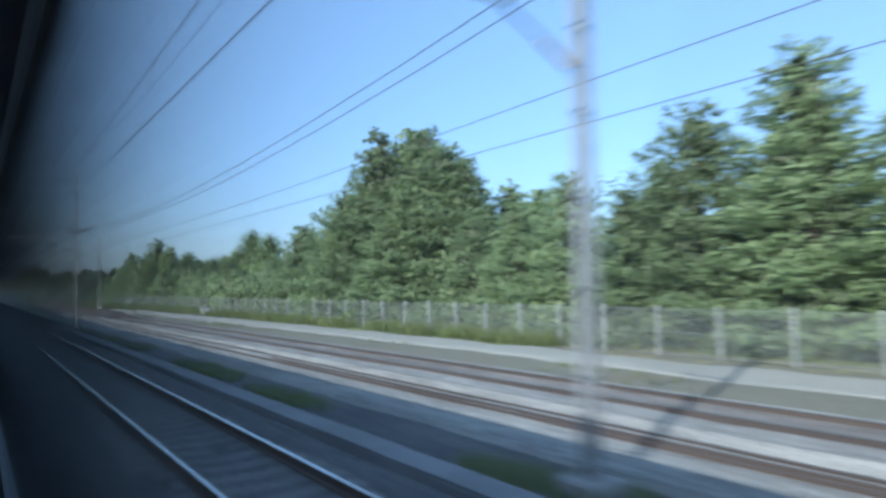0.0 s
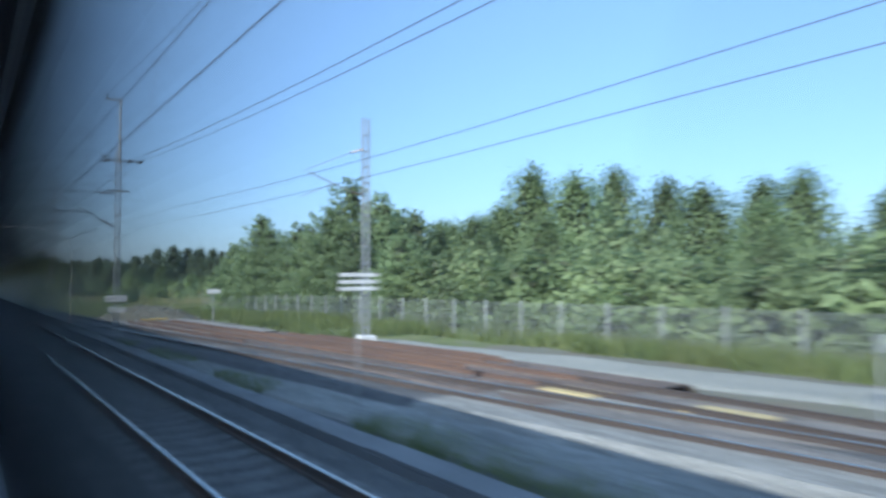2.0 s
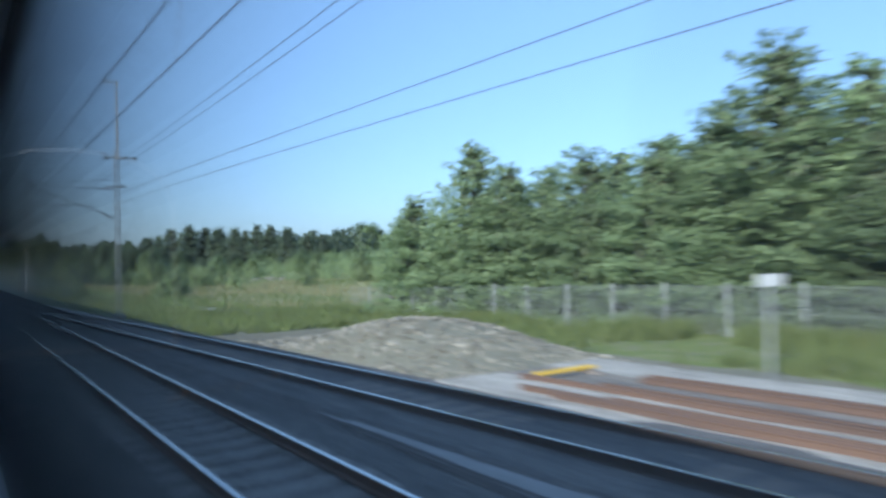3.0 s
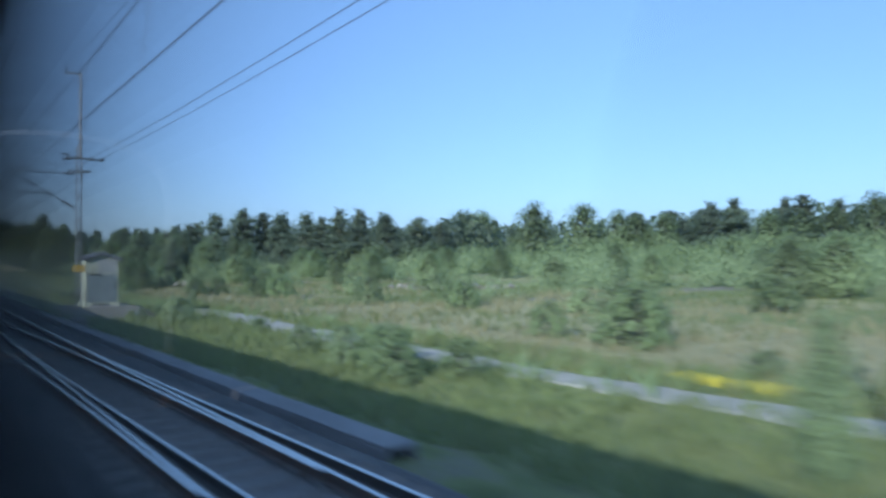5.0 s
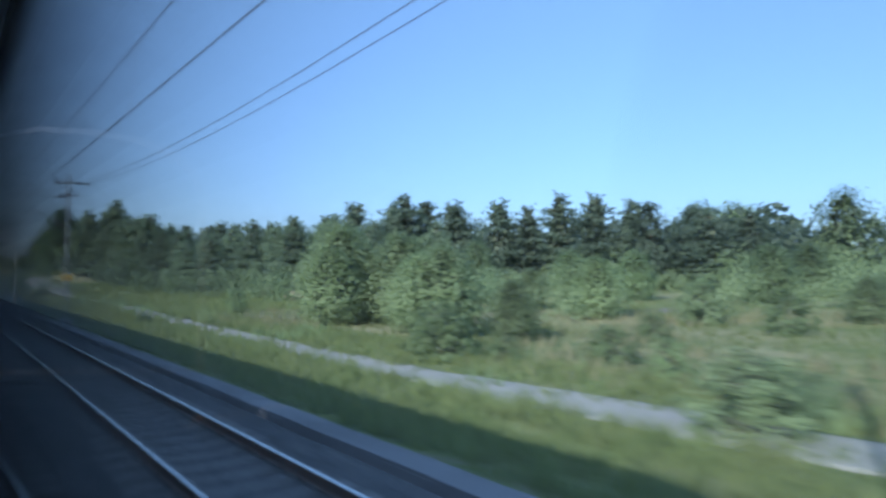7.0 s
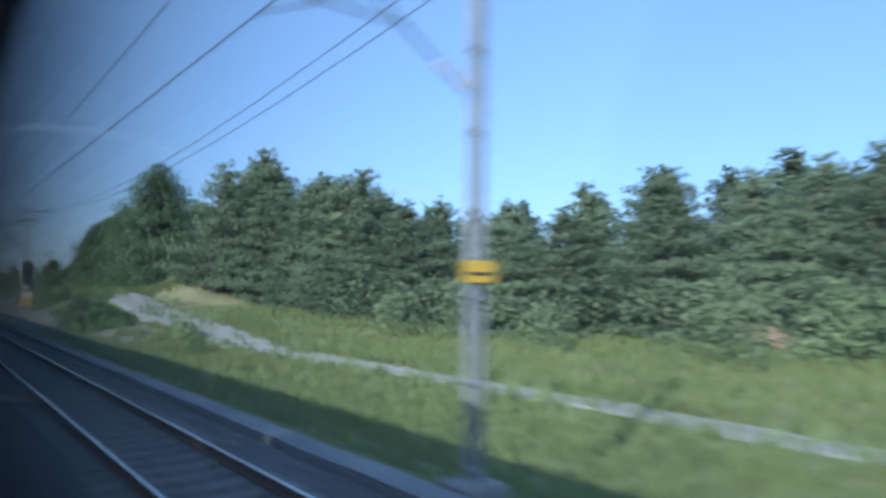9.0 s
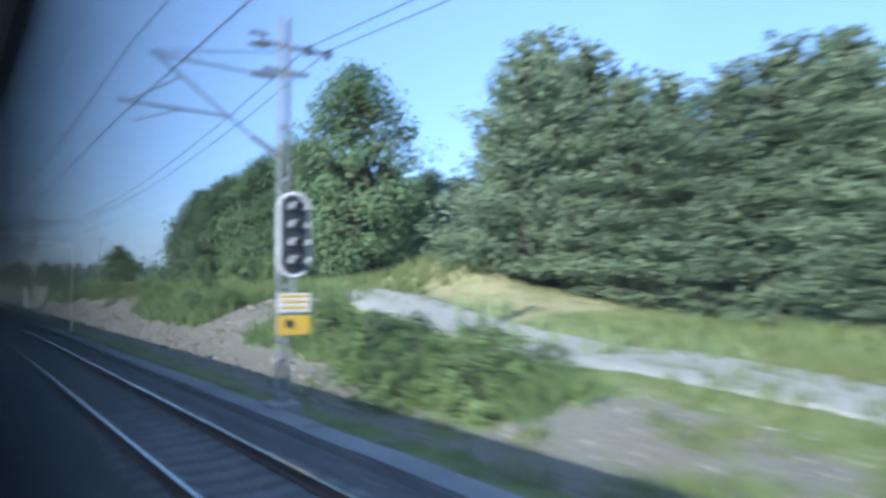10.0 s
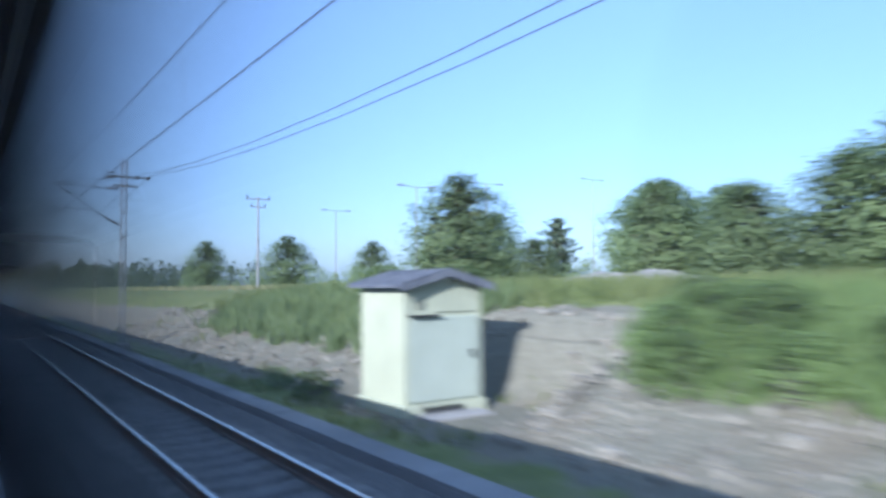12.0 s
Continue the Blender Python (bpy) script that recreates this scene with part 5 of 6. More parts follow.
# behind the fence
plant_all("young", [(30.5, 57.5, 14.0), (28, 51, 16), (31, 46, 14), (30.5, 42.5, 12.4), (33, 55, 17.2), (27, 65, 9), (32, 36, 9.5), (27, 28, 9), (31, 25, 9.5), (28, 20.5, 11.2), (33, 18, 12),
                    (28, 15.5, 12.6), (30, 10, 13.5), (27, 5, 12), (33, 2, 14), (29, -4, 13), (27, 56, 11), (26, 46, 8), (27, 37, 7.5), (26.5, 32, 8), (36, 44, 11), (38, 30, 10), (26, 23, 7.5), (31, 50, 16.2), (30, 47.2, 15.6), (30, 44.5, 13.6), (33, 38, 8.6), (29, 34.5, 8.2)], 1.12)
plant_all("young", [(34, 69, 11), (33, 65, 12.4), (36, 73, 9), (29.5, 131.4, 10.8), (27.2, 136.2, 9.8), (26.5, 139, 8.6), (28, 145, 9.2), (26.5, 149.5, 9.0), (27, 153.5, 10.8), (26.0, 158.8, 8.2), (31, 142, 9.5), (32, 130, 9.0), (26, 129.5, 7.5),
                    (30, 150, 9), (27, 124, 6.5), (34, 136, 10), (30, 156, 8.4), (26, 136, 7.2), (29.5, 139.5, 8.8), (33, 147, 9.6), (25.8, 142.5, 6.4)], 1.3)
plant_all("birch", [(43, 127.5, 13.6), (45, 124, 12.6), (54, 127.5, 14.3), (55, 122, 12.6), (48, 113, 10.6), (48, 108, 10.4), (46, 104, 10.4), (50, 99, 9.8), (47, 95, 9.8), (49, 91, 9.6), (46, 87, 9.4), (48, 82, 10.6),
                    (36, 118, 8), (34, 110, 7.2), (38, 102, 7.6), (35, 94, 7.0), (38, 86, 7.4), (35, 79, 7.2), (40, 72, 8.5), (33, 88, 5.5), (32, 98, 5.5), (33, 122, 6.5), (42, 140.7, 9.6), (41, 137, 9.3), (42, 134.2, 9.6), (42, 131, 9.8), (41, 129, 10.2), (36, 132, 8.4), (36, 127, 8.6)])
plant_all("bush", [(26.5 + 3.2 * TREE_RNG.random(), y, TREE_RNG.uniform(3.2, 5.2)) for y in np.arange(68, 128, 3.1)] +
          [(31 + 5 * TREE_RNG.random(), y, TREE_RNG.uniform(4.2, 6.0)) for y in np.arange(70, 126, 3.6)] +
          [(25.2 + 1.8 * TREE_RNG.random(), y, TREE_RNG.uniform(1.2, 3.0)) for y in np.arange(-10, 66, 3.4)], 1.15)
plant_all("young", [(24 + 30 * TREE_RNG.random(), y, TREE_RNG.uniform(9, 14)) for y in np.arange(-58, -4, 4.5)])

plant("young", 28, 134, 12.0, wide=1.22)

# the meadow and the far wood
plant_all("old", [(75, 393, 18.0), (78, 402, 17), (72, 408, 17), (84, 388, 16), (88, 380, 16.4), (92, 368, 17), (95, 362, 16.4), (97, 352, 15), (90, 374, 15), (101, 344, 13), (82, 396, 17.4), (104, 338, 12.4),
                  (69, 415, 14), (66, 425, 13), (62, 400, 13.5), (58, 420, 12), (55, 432, 12), (100, 358, 15.6), (106, 350, 14.5), (86, 392, 17)], 1.5)
plant_all("old", [(42 + 60 * TREE_RNG.random(), y, TREE_RNG.uniform(9.5, 12.5)) for y in np.arange(430, 476, 2.0)], 1.4)
plant_all("birch", [(135, 368, 18), (137, 362, 17), (137, 339, 18), (147, 330, 17.4), (133, 356, 16), (152, 322, 15)], 1.3)
plant_all("old", [(155 + 12 * TREE_RNG.random(), y, TREE_RNG.uniform(13.5, 16.5)) for y in np.arange(215, 322, 7.6)], 1.6)
plant_all("birch", [(152 + 10 * TREE_RNG.random(), y, TREE_RNG.uniform(11.5, 15.5)) for y in np.arange(218, 322, 8.3)], 1.35)
plant_all("old", [(165 + 45 * TREE_RNG.random(), y, TREE_RNG.uniform(13, 16)) for y in np.arange(190, 420, 11)], 1.7)
plant_all("birch", [(66, 330, 6), (74, 318, 6.5), (82, 306, 6), (70, 344, 6.5), (90, 322, 7), (62, 300, 5), (78, 286, 5.5), (88, 270, 5.6), (96, 255, 6)], 1.4)
plant_all("birch", [(48, 372, 11), (47, 362, 9.8), (50, 351, 8), (56, 366, 9.5), (43, 356, 6.5), (60, 352, 8), (68, 380, 9), (44, 366, 7.5), (52, 380, 10), (39, 349, 5.5)], 1.25)


def scatter(n, x0, x1, y0, y1, lo, hi, seed, gap=None):
    rng, out = random.Random(seed), []
    for _ in range(n):
        x, y = rng.uniform(x0, x1), rng.uniform(y0, y1)
        if not gap or not gap(x, y):
            out.append((x, y, rng.uniform(lo, hi)))
    return out


def thicket(rows, label, mat, leaf=.34, n=170):
    """Scrub too dense and far off to tell apart: one mesh of many leafy mounds, each of several lobes."""
    rng = np.random.RandomState(len(rows))
    C, D, U, Ln, W = [], [], [], [], []
    for x, y, h in rows:
        z = ground_z(x, y)
        lobes = 5 + int(h * .8)
        m = int(1.5 * n * (.6 + .12 * h) / lobes)
        w = h * rng.uniform(.45, .7)
        for k in range(lobes):
            f, a = (k + rng.uniform(0, .8)) / lobes, 2.4 * k + rng.uniform(-.5, .5)
            rr = w * math.sqrt(max(.03, 1 - f * f)) * rng.uniform(.45, 1)
            cs = h * rng.uniform(.20, .32)
            o = rng.normal(0, 1, (m, 3))
            o /= np.linalg.norm(o, axis=1)[:, None]
            C.append(o * (cs * (.5 + .6 * rng.uniform(0, 1, m) ** .6))[:, None] * (1, 1, .8) + (x + rr * math.cos(a), y + rr * math.sin(a), z + (h - cs * .8) * max(.12, f)))
            D.append(rng.normal(0, 1, (m, 3)) * (1, 1, .6))
            U.append(o * .6 + rng.normal(0, .3, (m, 3)) + (-.15, -.1, .45))
            Ln.append(leaf * rng.uniform(.7, 1.5, m) * (.6 + .12 * h))
            W.append(leaf * rng.uniform(.5, .9, m) * (.6 + .12 * h))
    v = leaf_cloud(*(np.concatenate(q) for q in (C, D, U, Ln, W)))
    tagged(new("thicket", cloud_mesh("thicket", v, mat)), label, "scrub", kind="stuff")


thicket(scatter(300, 62, 112, 225, 400, 2.2, 5.0, 4, lambda x, y: noise.noise((x * .045, y * .045, 33)) < -.2), "grey-green willow scrub at the far side of the meadow", M_WILLOW, .24, 230)
thicket(scatter(330, 90, 160, 205, 430, 4.0, 8.0, 14), "tall green scrub before the far wood", M_BUSH, .28, 190)
thicket(scatter(75, 36, 68, 205, 352, 1.2, 3.4, 5, lambda x, y: noise.noise((x * .06, y * .06, 31)) < -.05), "scattered willow scrub in the meadow", M_WILLOW, .24)
MEADOW = [(24.8, 311, 5.6), (25.2, 313.8, 5.2), (26.5, 306.5, 3.6), (23.9, 324, 6.0), (26.5, 327, 7.8), (29, 322, 7.0), (28.5, 326, 5.6), (47, 320.5, 5.0), (49.4, 310, 3.5), (47.8, 328, 4.2), (17.6, 301, 2.6), (19.5, 304, 2.4), (25.7, 280.2, 2.1), (26.6, 281.4, 1.8), (44, 316, 5.2), (45.6, 307.3, 3.2),
          (17.8, 285.5, 1.3), (24.2, 216.4, 2.8), (25.6, 218, 3.1), (24.6, 222, 1.9), (34.4, 241, 2.4), (33, 253, 2.8), (12.3, 223.4, 1.3), (12.0, 216.4, 1.7), (13.0, 218.5, 1.6), (12.6, 220.5, 1.5), (13.4, 214.6, 1.3), (59.6, 228, 5.2), (62, 225, 5.6), (57.8, 278, 5.0), (12.6, 261.3, 1.5), (11.9, 246.6, .9), (12.8, 245.4, 1.0), (10.9, 245.0, .8), (16.6, 286.0, 1.5), (35.2, 317.6, 1.1), (36.6, 317.0, 1.0), (42, 299, 3.0), (55, 300, 3.6), (52, 290, 2.6),
          (48, 262, 2.2), (44, 258, 2.6), (40, 268, 2.0), (29.2, 270.8, 2.6), (31, 268, 2.8), (38, 287, 2.2), (19.2, 199.6, 2.2), (20.4, 197.5, 2.0), (21, 292, 1.6), (22.5, 296, 1.8), (66, 262, 4.0), (70, 250, 4.4), (74, 238, 4.8), (38, 232, 1.8), (46, 222, 2.6), (20.5, 208.8, 1.0)]
plant_all("bush", [m for m in MEADOW if m[2] < 3.4], 1.15)
for x, y, h in MEADOW:
    if h >= 3.4:
        plant("willow", x, y, h, wide=1.6)
plant("birch", 11.2, 202.7, 2.9, "slender leafy birch sapling on the grassy bank", wide=.55)
thicket(scatter(60, 34, 60, 336, 372, 2.0, 5.5, 16), "leafy green scrub before the birches", M_LEAF, .26)
plant_all("bush", [(11.3, 215, 1.4), (12.0, 219, 1.1), (13.2, 243, 1.7), (12.6, 240.5, 1.2), (15.0, 285.4, 2.0), (36.6, 243.5, 2.4), (38, 247, 2.2), (30, 310, 2.2), (29, 282, 2.4),
                   (41, 327, 2.6), (37, 330, 2.0), (33, 318, 1.6), (19.5, 299, 1.2), (20, 262, 1.1), (13.4, 399, 1.3), (12.4, 394, 1.1), (14.0, 232, 1.0), (24, 344, 1.5), (26, 350, 2.0), (12.2, 330, 1.0), (33, 302, 1.8)], 1.25)
thicket(scatter(90, 48, 110, 372, 445, 4.0, 7.5, 15), "dark undergrowth along the edge of the wood", M_FARNEEDLE)
plant_all("bush", [(24.9 + 2.2 * TREE_RNG.random(), y, TREE_RNG.uniform(1.8, 3.2)) for y in np.arange(2, 160, 3.0)], 1.3)
thicket(scatter(120, 27, 40, -8, 128, 3.6, 7.0, 21), "dense leafy scrub behind the fence", M_WILLOW, .24, 210)
thicket(scatter(46, 26, 40, 370, 428, 2.5, 5.5, 22), "green undergrowth between the pines", M_NEEDLE, .26, 170)
# trees where the line enters the cutting
plant_all("young", [(34, 401, 9.6), (31.5, 402.6, 9.2), (28.0, 425.4, 13.0), (23.2, 420.4, 12.0), (28.6, 424.5, 14.6), (28.2, 421, 13.2), (28, 418, 10.8), (28, 412.4, 11.0), (28, 410, 11.6), (29, 408, 11.6), (31.5, 409.5, 12.4), (29.5, 406, 9.4), (33, 419.5, 12.2), (36, 413.6, 11), (40, 416, 9.6), (47, 412.5, 10.2), (53, 410, 6.5), (60, 409, 8), (30, 411, 11.0), (33, 407.5, 10), (25.5, 416.5, 10), (44, 406, 7),
                    (40, 391, 11), (41, 384.5, 11.6), (43, 379.5, 11), (44, 375.5, 11.6), (42, 371.5, 11.4), (46, 366, 11), (50, 374, 12), (54, 384, 10), (48, 359, 10.5), (33, 393, 8.6), (36, 389.5, 9), (37.4, 396.2, 9.6), (58, 399, 7.5),
                    (44, 353, 9), (26, 405, 5), (52, 350, 10)], 1.2)
plant_all("birch", [(22.5, 438, 8.6), (20.5, 444, 7.6), (21, 449, 10.4), (20.2, 454, 9.5), (21.5, 459, 10.1), (20.6, 464.5, 9.4), (23.2, 471.2, 10.3), (28.5, 456, 13.7), (27, 448, 9.6), (26, 440, 8.2),
                    (26, 465, 11.4), (23.5, 467.5, 10.3), (30, 470, 11), (20.8, 469, 6.8), (31, 440, 9), (24, 444, 8), (24.5, 452, 12.3), (24, 460, 11), (33, 450, 11), (34, 460, 13)], 1.25)
plant("birch", 20.4, 432.7, 13.6, wide=1.12)
thicket(scatter(46, 20.5, 31, 434, 473, 4.0, 8.5, 18), "leafy green undergrowth beneath the birches", M_ASPEN, .24, 260)
plant_all("bush", [(17.8, 437, 2.4), (18.0, 446, 2.2), (18.2, 455, 2.4), (18.5, 463, 2.2), (18.6, 470, 2.2), (9.6, 411.5, 1.9), (10.6, 408.6, 1.6), (11.0, 412, 1.5), (9.2, 407, 1.5), (10.5, 416, 1.6), (9.4, 409.2, 1.7), (8.6, 409, 1.4), (10.4, 407.4, 1.6), (11.9, 407.4, 1.0), (12.0, 410.6, 1.0), (11.6, 415, 1.1)] + [(10.0 + 1.6 * TREE_RNG.random(), y, TREE_RNG.uniform(.7, 1.25)) for y in (417, 418, 419, 420, 427.2, 428, 429, 430, 431, 432, 433, 434)] + [(11.6 + 1.4 * TREE_RNG.random(), y, TREE_RNG.uniform(.7, 1.2)) for y in np.arange(436, 482, 3.2)] +
          [(12.6, 496, 1.6), (13.4, 492.5, 1.4), (7.25, 492.6, .7), (7.5, 490.9, .8), (9.9, 481.4, 1.1), (10.5, 482.2, 1.2), (10.2, 479.6, 1.0), (11.2, 480.6, 1.3), (11.0, 478.2, 1.2), (12.0, 482.4, 1.3), (10.0, 470.7, .9), (10.3, 468.5, 1.0), (10.4, 473, 1.0), (11.2, 475, 1.3), (10.3, 451, .6), (10.6, 441.6, .8), (11.0, 440, .9), (11.2, 443, .8)], 1.3)
plant_all("birch", [(20.6, 502.5, 5.8), (54.7, 518.5, 9.6), (57, 512, 9), (31.6, 552, 6.2), (48.8, 645, 11), (45, 556, 6), (34, 501, 6.2), (35, 496, 5.6), (34, 490, 6.4), (33, 487, 7.4), (36, 483, 8.5), (34, 477, 9), (40, 505, 7), (50, 543, 9.2), (50, 537, 8.4), (50, 549, 6.4), (51, 531, 5.2)], 1.85)
thicket(scatter(26, 30, 42, 474, 508, 2.6, 4.8, 23), "leafy green scrub at the edge of the field", M_LEAF, .22, 260)
plant_all("old", [(84, 562, 11.5)], 1.7)
thicket(scatter(70, 24, 80, 500, 610, 1.2, 3.0, 9), "low scrub at the edge of the field", M_BUSH, .2, 330)
plant_all("bush", [(11.4, 275.2, 1.2), (12.4, 273.6, 1.4), (13.4, 274.0, 1.5), (14.3, 275.2, 1.2), (12.9, 276.4, 1.3), (6.9, 277.6, .9), (7.2, 279.2, .8)], 1.25)


# ---- grass and stones ----
def grass(name, n, x0, x1, y0, y1, lo, hi, mat, label, seed, keep):
    rng = np.random.RandomState(seed)
    C, D, U, Ln, W = [], [], [], [], []
    for _ in range(n):
        x, y = rng.uniform(x0, x1), rng.uniform(y0, y1)
        if not keep(x, y):
            continue
        z = ground_z(x, y)
        for b in range(5):
            L = rng.uniform(lo, hi)
            d = (rng.normal(0, .38), rng.normal(0, .38), 1)
            C.append((x + rng.normal(0, .09) + d[0] * L * .4, y + rng.normal(0, .09) + d[1] * L * .4, z + L * .42))
            D.append(d)
            U.append((rng.normal(), rng.normal(), .1))
            Ln.append(L)
            W.append(rng.uniform(.02, .055) + .05 * L)
    ob = new(name, cloud_mesh(name, leaf_cloud(C, D, U, Ln, W), mat))
    tagged(ob, label, "flowers" if "flower" in name else "grass", kind="stuff")


def off_path(x, y):
    for line in (ROAD, LOW_PATH, HIGH_PATH):
        if line[0][1] <= y <= line[-1][1] and abs(x - along(line, y)) < (2.0 if y < 130 else 1.5 if 217 < y < 300 else 1.0) + .5 * noise.noise((x * .7, y * .35, 61)):
            return False
    return not (7.4 < x < 13.2 and 244 < y < 256) and not (7.4 < x < 12.6 and 400 < y < 405.5 and noise.noise((x * .5, y * .4, 83)) < .12) and not (7.7 < x < 10.9 and 484.5 < y < 490.5)


def patchy(x, y, s=.25, cut=-.1):
    return noise.noise((x * s, y * s, 12)) > cut


grass("grass_tufts", 12000, 20.4, 24.6, -30, 165, .35, .95, M_GRASS, "green grass along the fence", 1, lambda x, y: off_path(x, y) and patchy(x, y, .2, -.25 if y > 24 else .25))
grass("grass_tufts", 3000, 13.6, 22.5, 111, 168, .3, .8, M_GRASS, "tall grass round the end of the siding", 12, lambda x, y: off_path(x, y) and patchy(x, y, .2, -.2) and (x > 15.5 or y > 150))
grass("grass_tufts", 420, 15.0, 17.6, -40, 120, .15, .4, M_GRASS, "thin weeds between siding and gravel road", 2, lambda x, y: off_path(x, y) and patchy(x, y, .15, .12))
grass("grass_tufts", 8500, 6.0, 7.3, -40, 118, .15, .5, M_GRASS, "weeds between trough and siding", 3, lambda x, y: patchy(x, y, .2, -.08 + .35 * abs(x - 6.5)))
grass("grass_tufts", 2200, 14.5, 20, 165, 440, .5, 1.0, M_BUSH, "tall dark weeds beside the gravel track", 13, lambda x, y: patchy(x, y, .22, .18))
grass("grass_tufts", 26000, 7.0, 20, 150, 405, .22, .62, M_GRASS, "green grass on the bank beside the line", 4, off_path)
grass("meadow_grass", 9000, 17, 62, 158, 345, .35, .8, M_DRYGRASS, "tall dry meadow grass", 5, lambda x, y: off_path(x, y) and patchy(x, y, .06, .0))
grass("meadow_grass", 8000, 17, 62, 158, 345, .3, .7, M_GRASS, "tall green meadow grass", 15, lambda x, y: off_path(x, y) and not patchy(x, y, .06, .12))
grass("grass_tufts", 1700, 11.2, 13.9, 255, 345, .35, .75, M_GRASS, "tall grass below the gravel track", 19, lambda x, y: off_path(x, y) and patchy(x, y, .18, -.05))
grass("grass_tufts", 9000, 12.6, 19.2, 160, 436, .12, .5, M_GRASS, "grass growing through the gravel track", 26, lambda x, y: not off_path(x, y) and noise.noise((x * .9, y * .22, 81)) > .02)
grass("yellow_flowers", 130, 17.9, 18.6, 206.8, 210.4, .2, .35, M_FLOWER, "patch of yellow meadow flowers by the gravel track", 16, lambda x, y: True)
grass("meadow_grass", 8000, 18, 42, 345, 412, .3, .7, M_GRASS, "long green grass before the pines", 6, off_path)
grass("meadow_grass", 7000, 9.4, 21, 420, 512, .3, .85, M_GRASS, "tall green grass on top of the stony bank", 7, lambda x, y: off_path(x, y) and x > turf_edge(y) - .2)
grass("lush_weeds", 5200, 8.8, 14.5, 405, 482, .4, 1.0, M_LUSH, "lush green weeds along the edge of the bank", 20, lambda x, y: off_path(x, y) and -.15 < x - turf_edge(y) < 3.0 and patchy(x, y, .2, -.3 if y < 445 else .0))
grass("weeds", 1700, 8.9, 14.5, 489.8, 508, .35, .95, M_BUSH, "tall grey-green weeds on the bank beyond the relay hut", 24, lambda x, y: off_path(x, y) and x > 9.4 + 2.2 * (1 - smooth01(489.8, 492, y)) + .6 * noise.noise((0, y * .4, 71)))
grass("lush_weeds", 1100, 9.6, 14.0, 474, 483.6, .35, 1.0, M_LUSH, "tall green weeds on the bank before the relay hut", 25, lambda x, y: x > 9.7 + .5 * noise.noise((0, y * .5, 72)) + 1.2 * smooth01(482.4, 483.6, y))
grass("grass_tufts", 350, 6.5, 7.9, 440, 500, .15, .45, M_GRASS, "green weeds along the foot of the bank", 18, lambda x, y: patchy(x, y, .25, .05))
grass("grass_tufts", 1600, 7.2, 11.8, 405, 520, .12, .4, M_GRASS, "grass tufts on the stony bank", 8, lambda x, y: off_path(x, y) and patchy(x, y, .3, .2))
grass("meadow_grass", 2600, 21, 60, 480, 600, .3, .7, M_DRYGRASS, "pale field grass", 10, lambda x, y: True)


def rubble(name, n, x0, x1, y0, y1, lo, hi, seed, label, keep=lambda x, y: True):
    rng, mb = random.Random(seed), Mesh()
    for _ in range(n):
        x, y = rng.uniform(x0, x1), rng.uniform(y0, y1)
        if not keep(x, y):
            continue
        r = lo + (hi - lo) * rng.random() ** 2.2
        z = ground_z(x, y) + r * .15
        vs = []
        for a, b, c in ((-1, -1, -1), (1, -1, -1), (1, 1, -1), (-1, 1, -1), (-1, -1, 1), (1, -1, 1), (1, 1, 1), (-1, 1, 1)):
            vs.append((x + a * r * rng.uniform(.35, 1), y + b * r * rng.uniform(.45, 1.2), z + c * r * rng.uniform(.3, .75)))
        mb.faces(vs, [(0, 3, 2, 1), (4, 5, 6, 7), (0, 1, 5, 4), (1, 2, 6, 5), (2, 3, 7, 6), (3, 0, 4, 7)])
    tagged(mb.link(name, M_ROCK), label, "stones", kind="stuff")


rubble("loose_stones", 17000, 7.5, 13.4, 404, 520, .025, .10, 3, "broken grey-brown stones on the cutting slope", lambda x, y: off_path(x, y) and x < turf_edge(y) and noise.noise((x * .5, y * .2, 7)) > -.35)
rubble("large_stones", 420, 7.6, 12.6, 409, 520, .06, .16, 13, "scattered larger grey stones on the cutting slope", lambda x, y: off_path(x, y) and x < turf_edge(y))
rubble("loose_stones", 2600, 9.0, 15.0, 131, 147, .03, .11, 4, "pale gravel lumps on the heap at the siding end")
rubble("loose_stones", 500, 9.0, 14, 236, 262, .03, .12, 5, "pale stones round the relay hut", off_path)
rubble("loose_stones", 700, 7.4, 13.0, 398, 407, .015, .06, 27, "small pale stones on the trodden ground below the signal", lambda x, y: noise.noise((x * .4, y * .3, 85)) > -.1)
rubble("loose_stones", 160, 50, 60, 262, 282, .1, .6, 6, "pale rubble heap in the meadow")


def dirt_bank(x, y, r, label, mat=M_EARTH, tall=.75):
    """A small scar of bare earth in the grass."""
    mb, n = Mesh(), 9
    vs = []
    for j in range(n):
        for i in range(n):
            u, w = -1 + 2 * i / (n - 1), -1 + 2 * j / (n - 1)
            px, py = x + u * r, y + w * r * 1.6
            hgt = max(0, 1 - u * u - w * w) ** .6 * r * (tall + .2 * noise.noise((px, py, 8)))
            vs.append((px, py, ground_z(px, py) - .06 + hgt))
    mb.faces(vs, [(j * n + i, j * n + i + 1, (j + 1) * n + i + 1, (j + 1) * n + i) for j in range(n - 1) for i in range(n - 1)])
    tagged(mb.link("dirt_bank", mat, smooth=True), label, "earth bank", "bare earth banks")


plant("bush", 39.2, 379.6, 1.5)
dirt_bank(41.3, 378.6, 1.6, "small bank of bare pinkish earth before the pines")
dirt_bank(40.0, 365.4, 1.7, "small bank of bare pinkish earth before the pines")
dirt_bank(28.5, 498.0, 3.4, "low pale gravel heap at the edge of the field", M_PALESTONE, .19)
dirt_bank(36.5, 319.5, 2.2, "pale sandy bank in the meadow", M_SAND, .42)


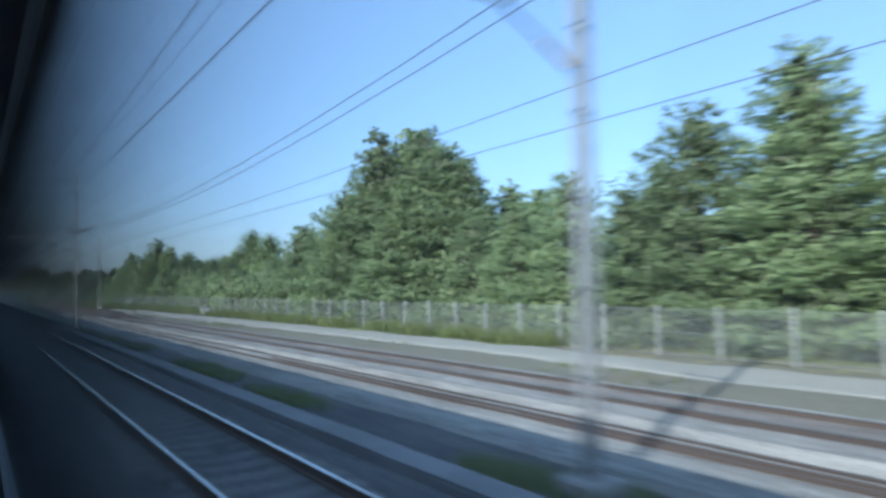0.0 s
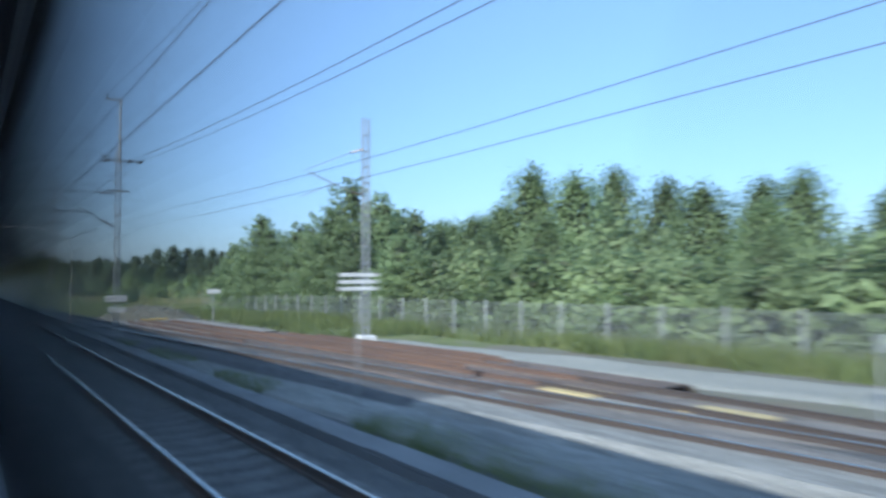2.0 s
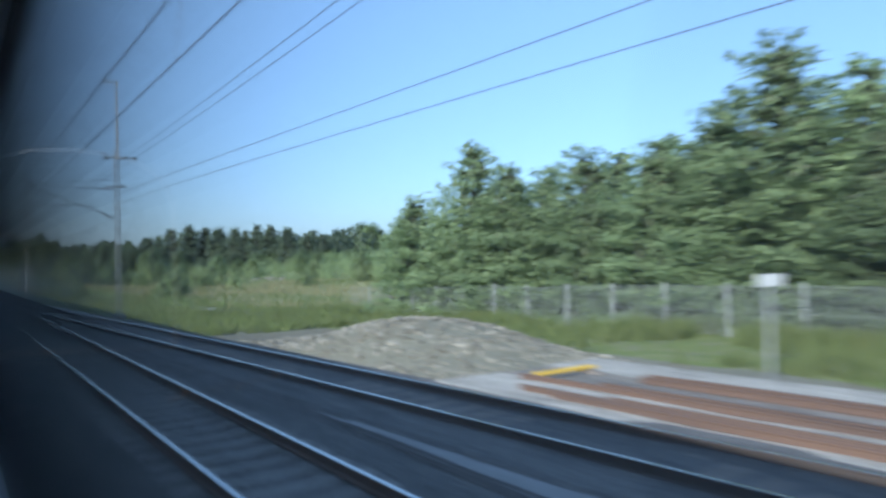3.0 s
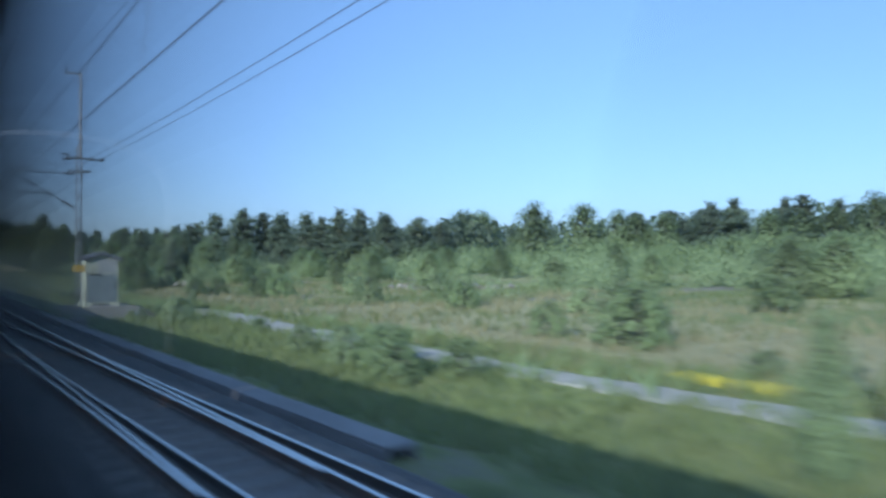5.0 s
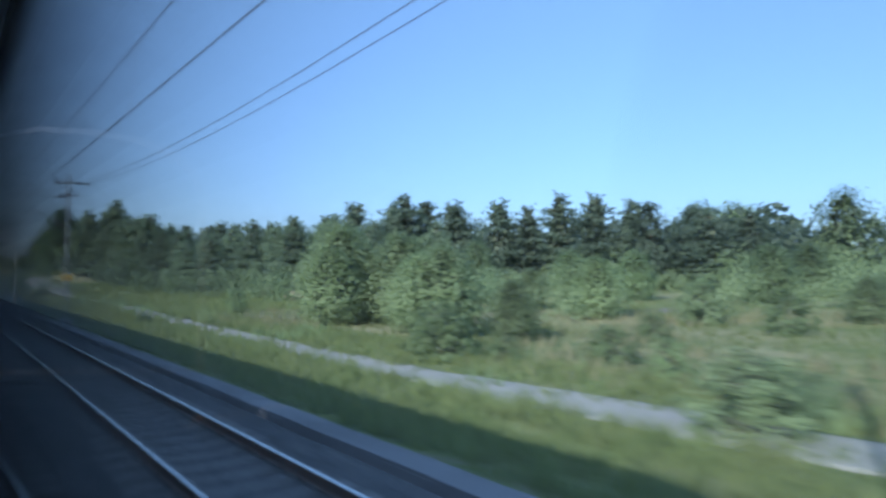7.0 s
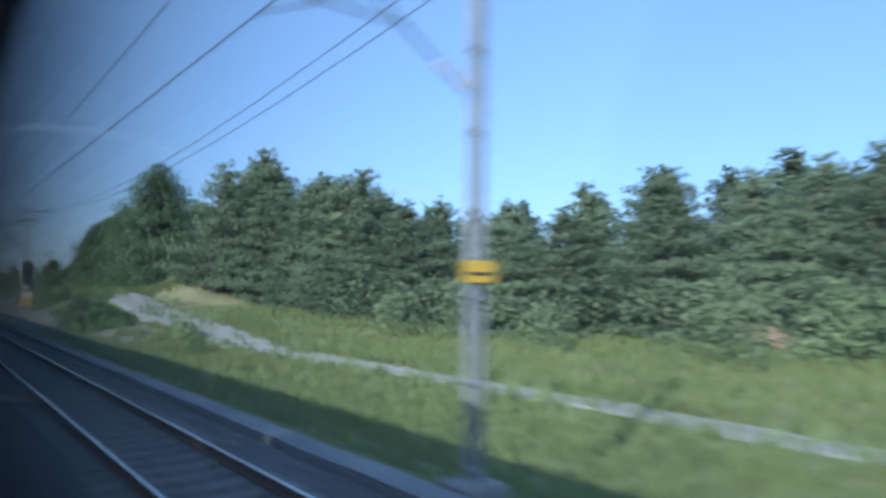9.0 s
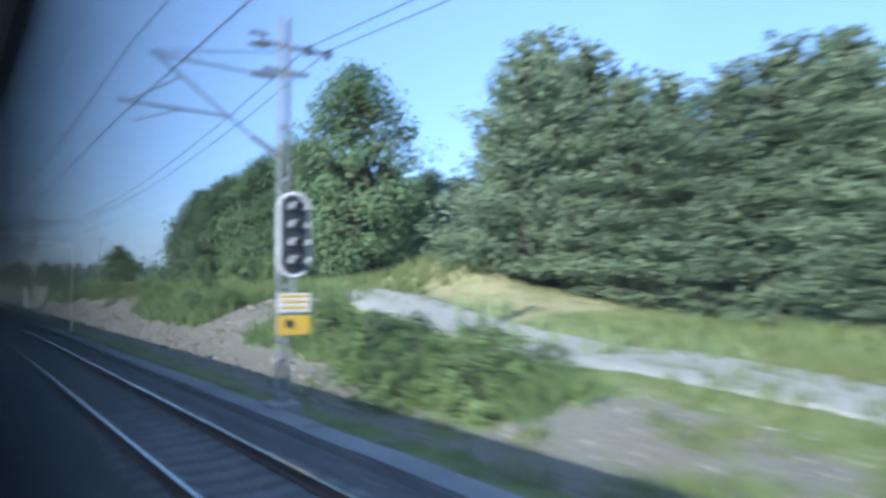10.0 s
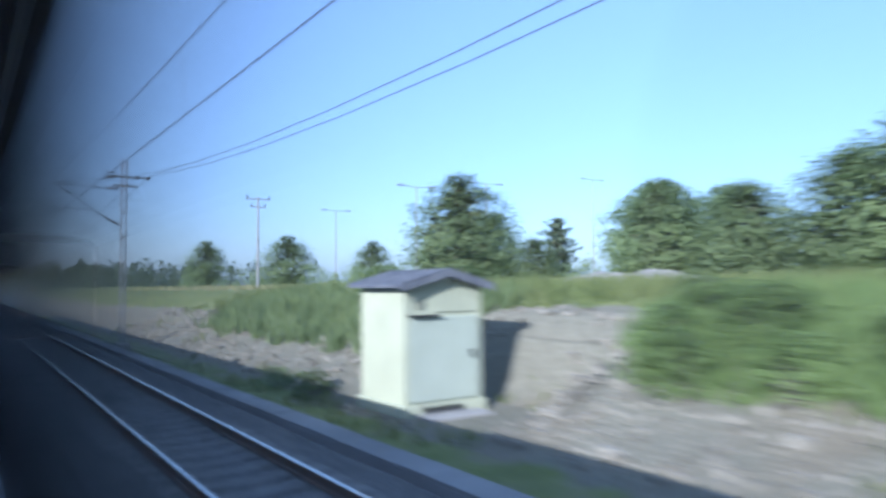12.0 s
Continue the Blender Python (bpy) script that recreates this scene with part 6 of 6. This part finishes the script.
# ---- poles and the far skyline ----
def lamp_pole(x, y, top, span, label):
    e = thing("street_lamp", (x, y, ground_z(x, y)), label, "street lamp", "lamps and poles in the distance")
    h = top - ground_z(x, y)
    p = Mesh()
    p.tube([(0, 0, -.3), (0, 0, h)], [.11, .06], 8)
    part("pole", p, M_GALV, e)
    for s in (-1, 1):
        a = Mesh()
        a.tube([(0, 0, h - .15), (s * span * .6, 0, h), (s * span, 0, h + .02)], .04, 6)
        part("arm", a, M_GALV, e)
        q = Mesh()
        q.box(s * span - .45, -.14, h - .06, s * span + .45, .14, h + .1, bevel=.04)
        part("lamp_head", q, M_GALV, e)


def power_pole(x, y, top):
    e = thing("power_pole", (x, y, ground_z(x, y)), "thin grey pole with short cross-arms against the sky", "power pole", "lamps and poles in the distance")
    h = top - ground_z(x, y)
    p = Mesh()
    p.tube([(0, 0, -.3), (0, 0, h)], [.16, .1], 8)
    part("pole", p, M_GALV, e)
    for z, w in ((h - .3, 1.3), (h - 1.1, .8)):
        a = Mesh()
        a.box(-w, -.05, z, w, .05, z + .12)
        for s in (-.9, .9):
            insulator(a, (s * w, 0, z + .12), (s * w, 0, z + .45), .08)
        part("cross_arm", a, [M_GALV, M_INSUL], e)


lamp_pole(39.6, 536.6, 12.8, 1.9, "tall grey street lamp with two arms")
lamp_pole(44.5, 566, 13.2, 1.9, "tall grey street lamp with two arms")
lamp_pole(53.9, 543, 15.0, 2.2, "tall grey street lamp with two arms")
lamp_pole(78, 548, 18, 1.9, "tall grey street lamp with two arms")
power_pole(25.3, 544.5, 11.6)


def far_wood(n, seed, x0, x1, y0, y1, lo, hi, label, per=40, size=1.0):
    """Distant woodland: crowns too far off to tell apart."""
    rng = random.Random(seed)
    C, D, U, Ln, W = [], [], [], [], []
    for _ in range(n):
        x, y, h = rng.uniform(x0, x1), rng.uniform(y0, y1), rng.uniform(lo, hi)
        z = ground_z(x, y)
        for k in range(per):
            f = rng.random() ** 1.25
            r = h * .34 * (1.05 - f) ** .55
            C.append((x + rng.gauss(0, r * .6), y + rng.gauss(0, r * .6), z + h * (.02 + .94 * f)))
            D.append((rng.gauss(0, 1), rng.gauss(0, 1), rng.gauss(0, .5)))
            U.append((rng.gauss(0, 1), rng.gauss(0, 1), 1))
            Ln.append(size * h * rng.uniform(.11, .22))
            W.append(size * h * rng.uniform(.08, .15))
    tagged(new("far_wood", cloud_mesh("far_wood", leaf_cloud(C, D, U, Ln, W), M_FARNEEDLE)), label, "woodland", kind="stuff")


far_wood(260, 5, 104, 170, 335, 500, 11.5, 15, "dark wood behind the pines", 60, .85)
far_wood(420, 1, 170, 420, 60, 640, 11, 17, "dark woodland along the horizon")
far_wood(240, 2, 40, 150, 800, 1300, 10, 16, "dark distant wooded ridge", 110, .6)
far_wood(150, 3, 12, 60, 740, 1000, 6, 10, "dark distant wooded ridge beside the line", 110, .6)
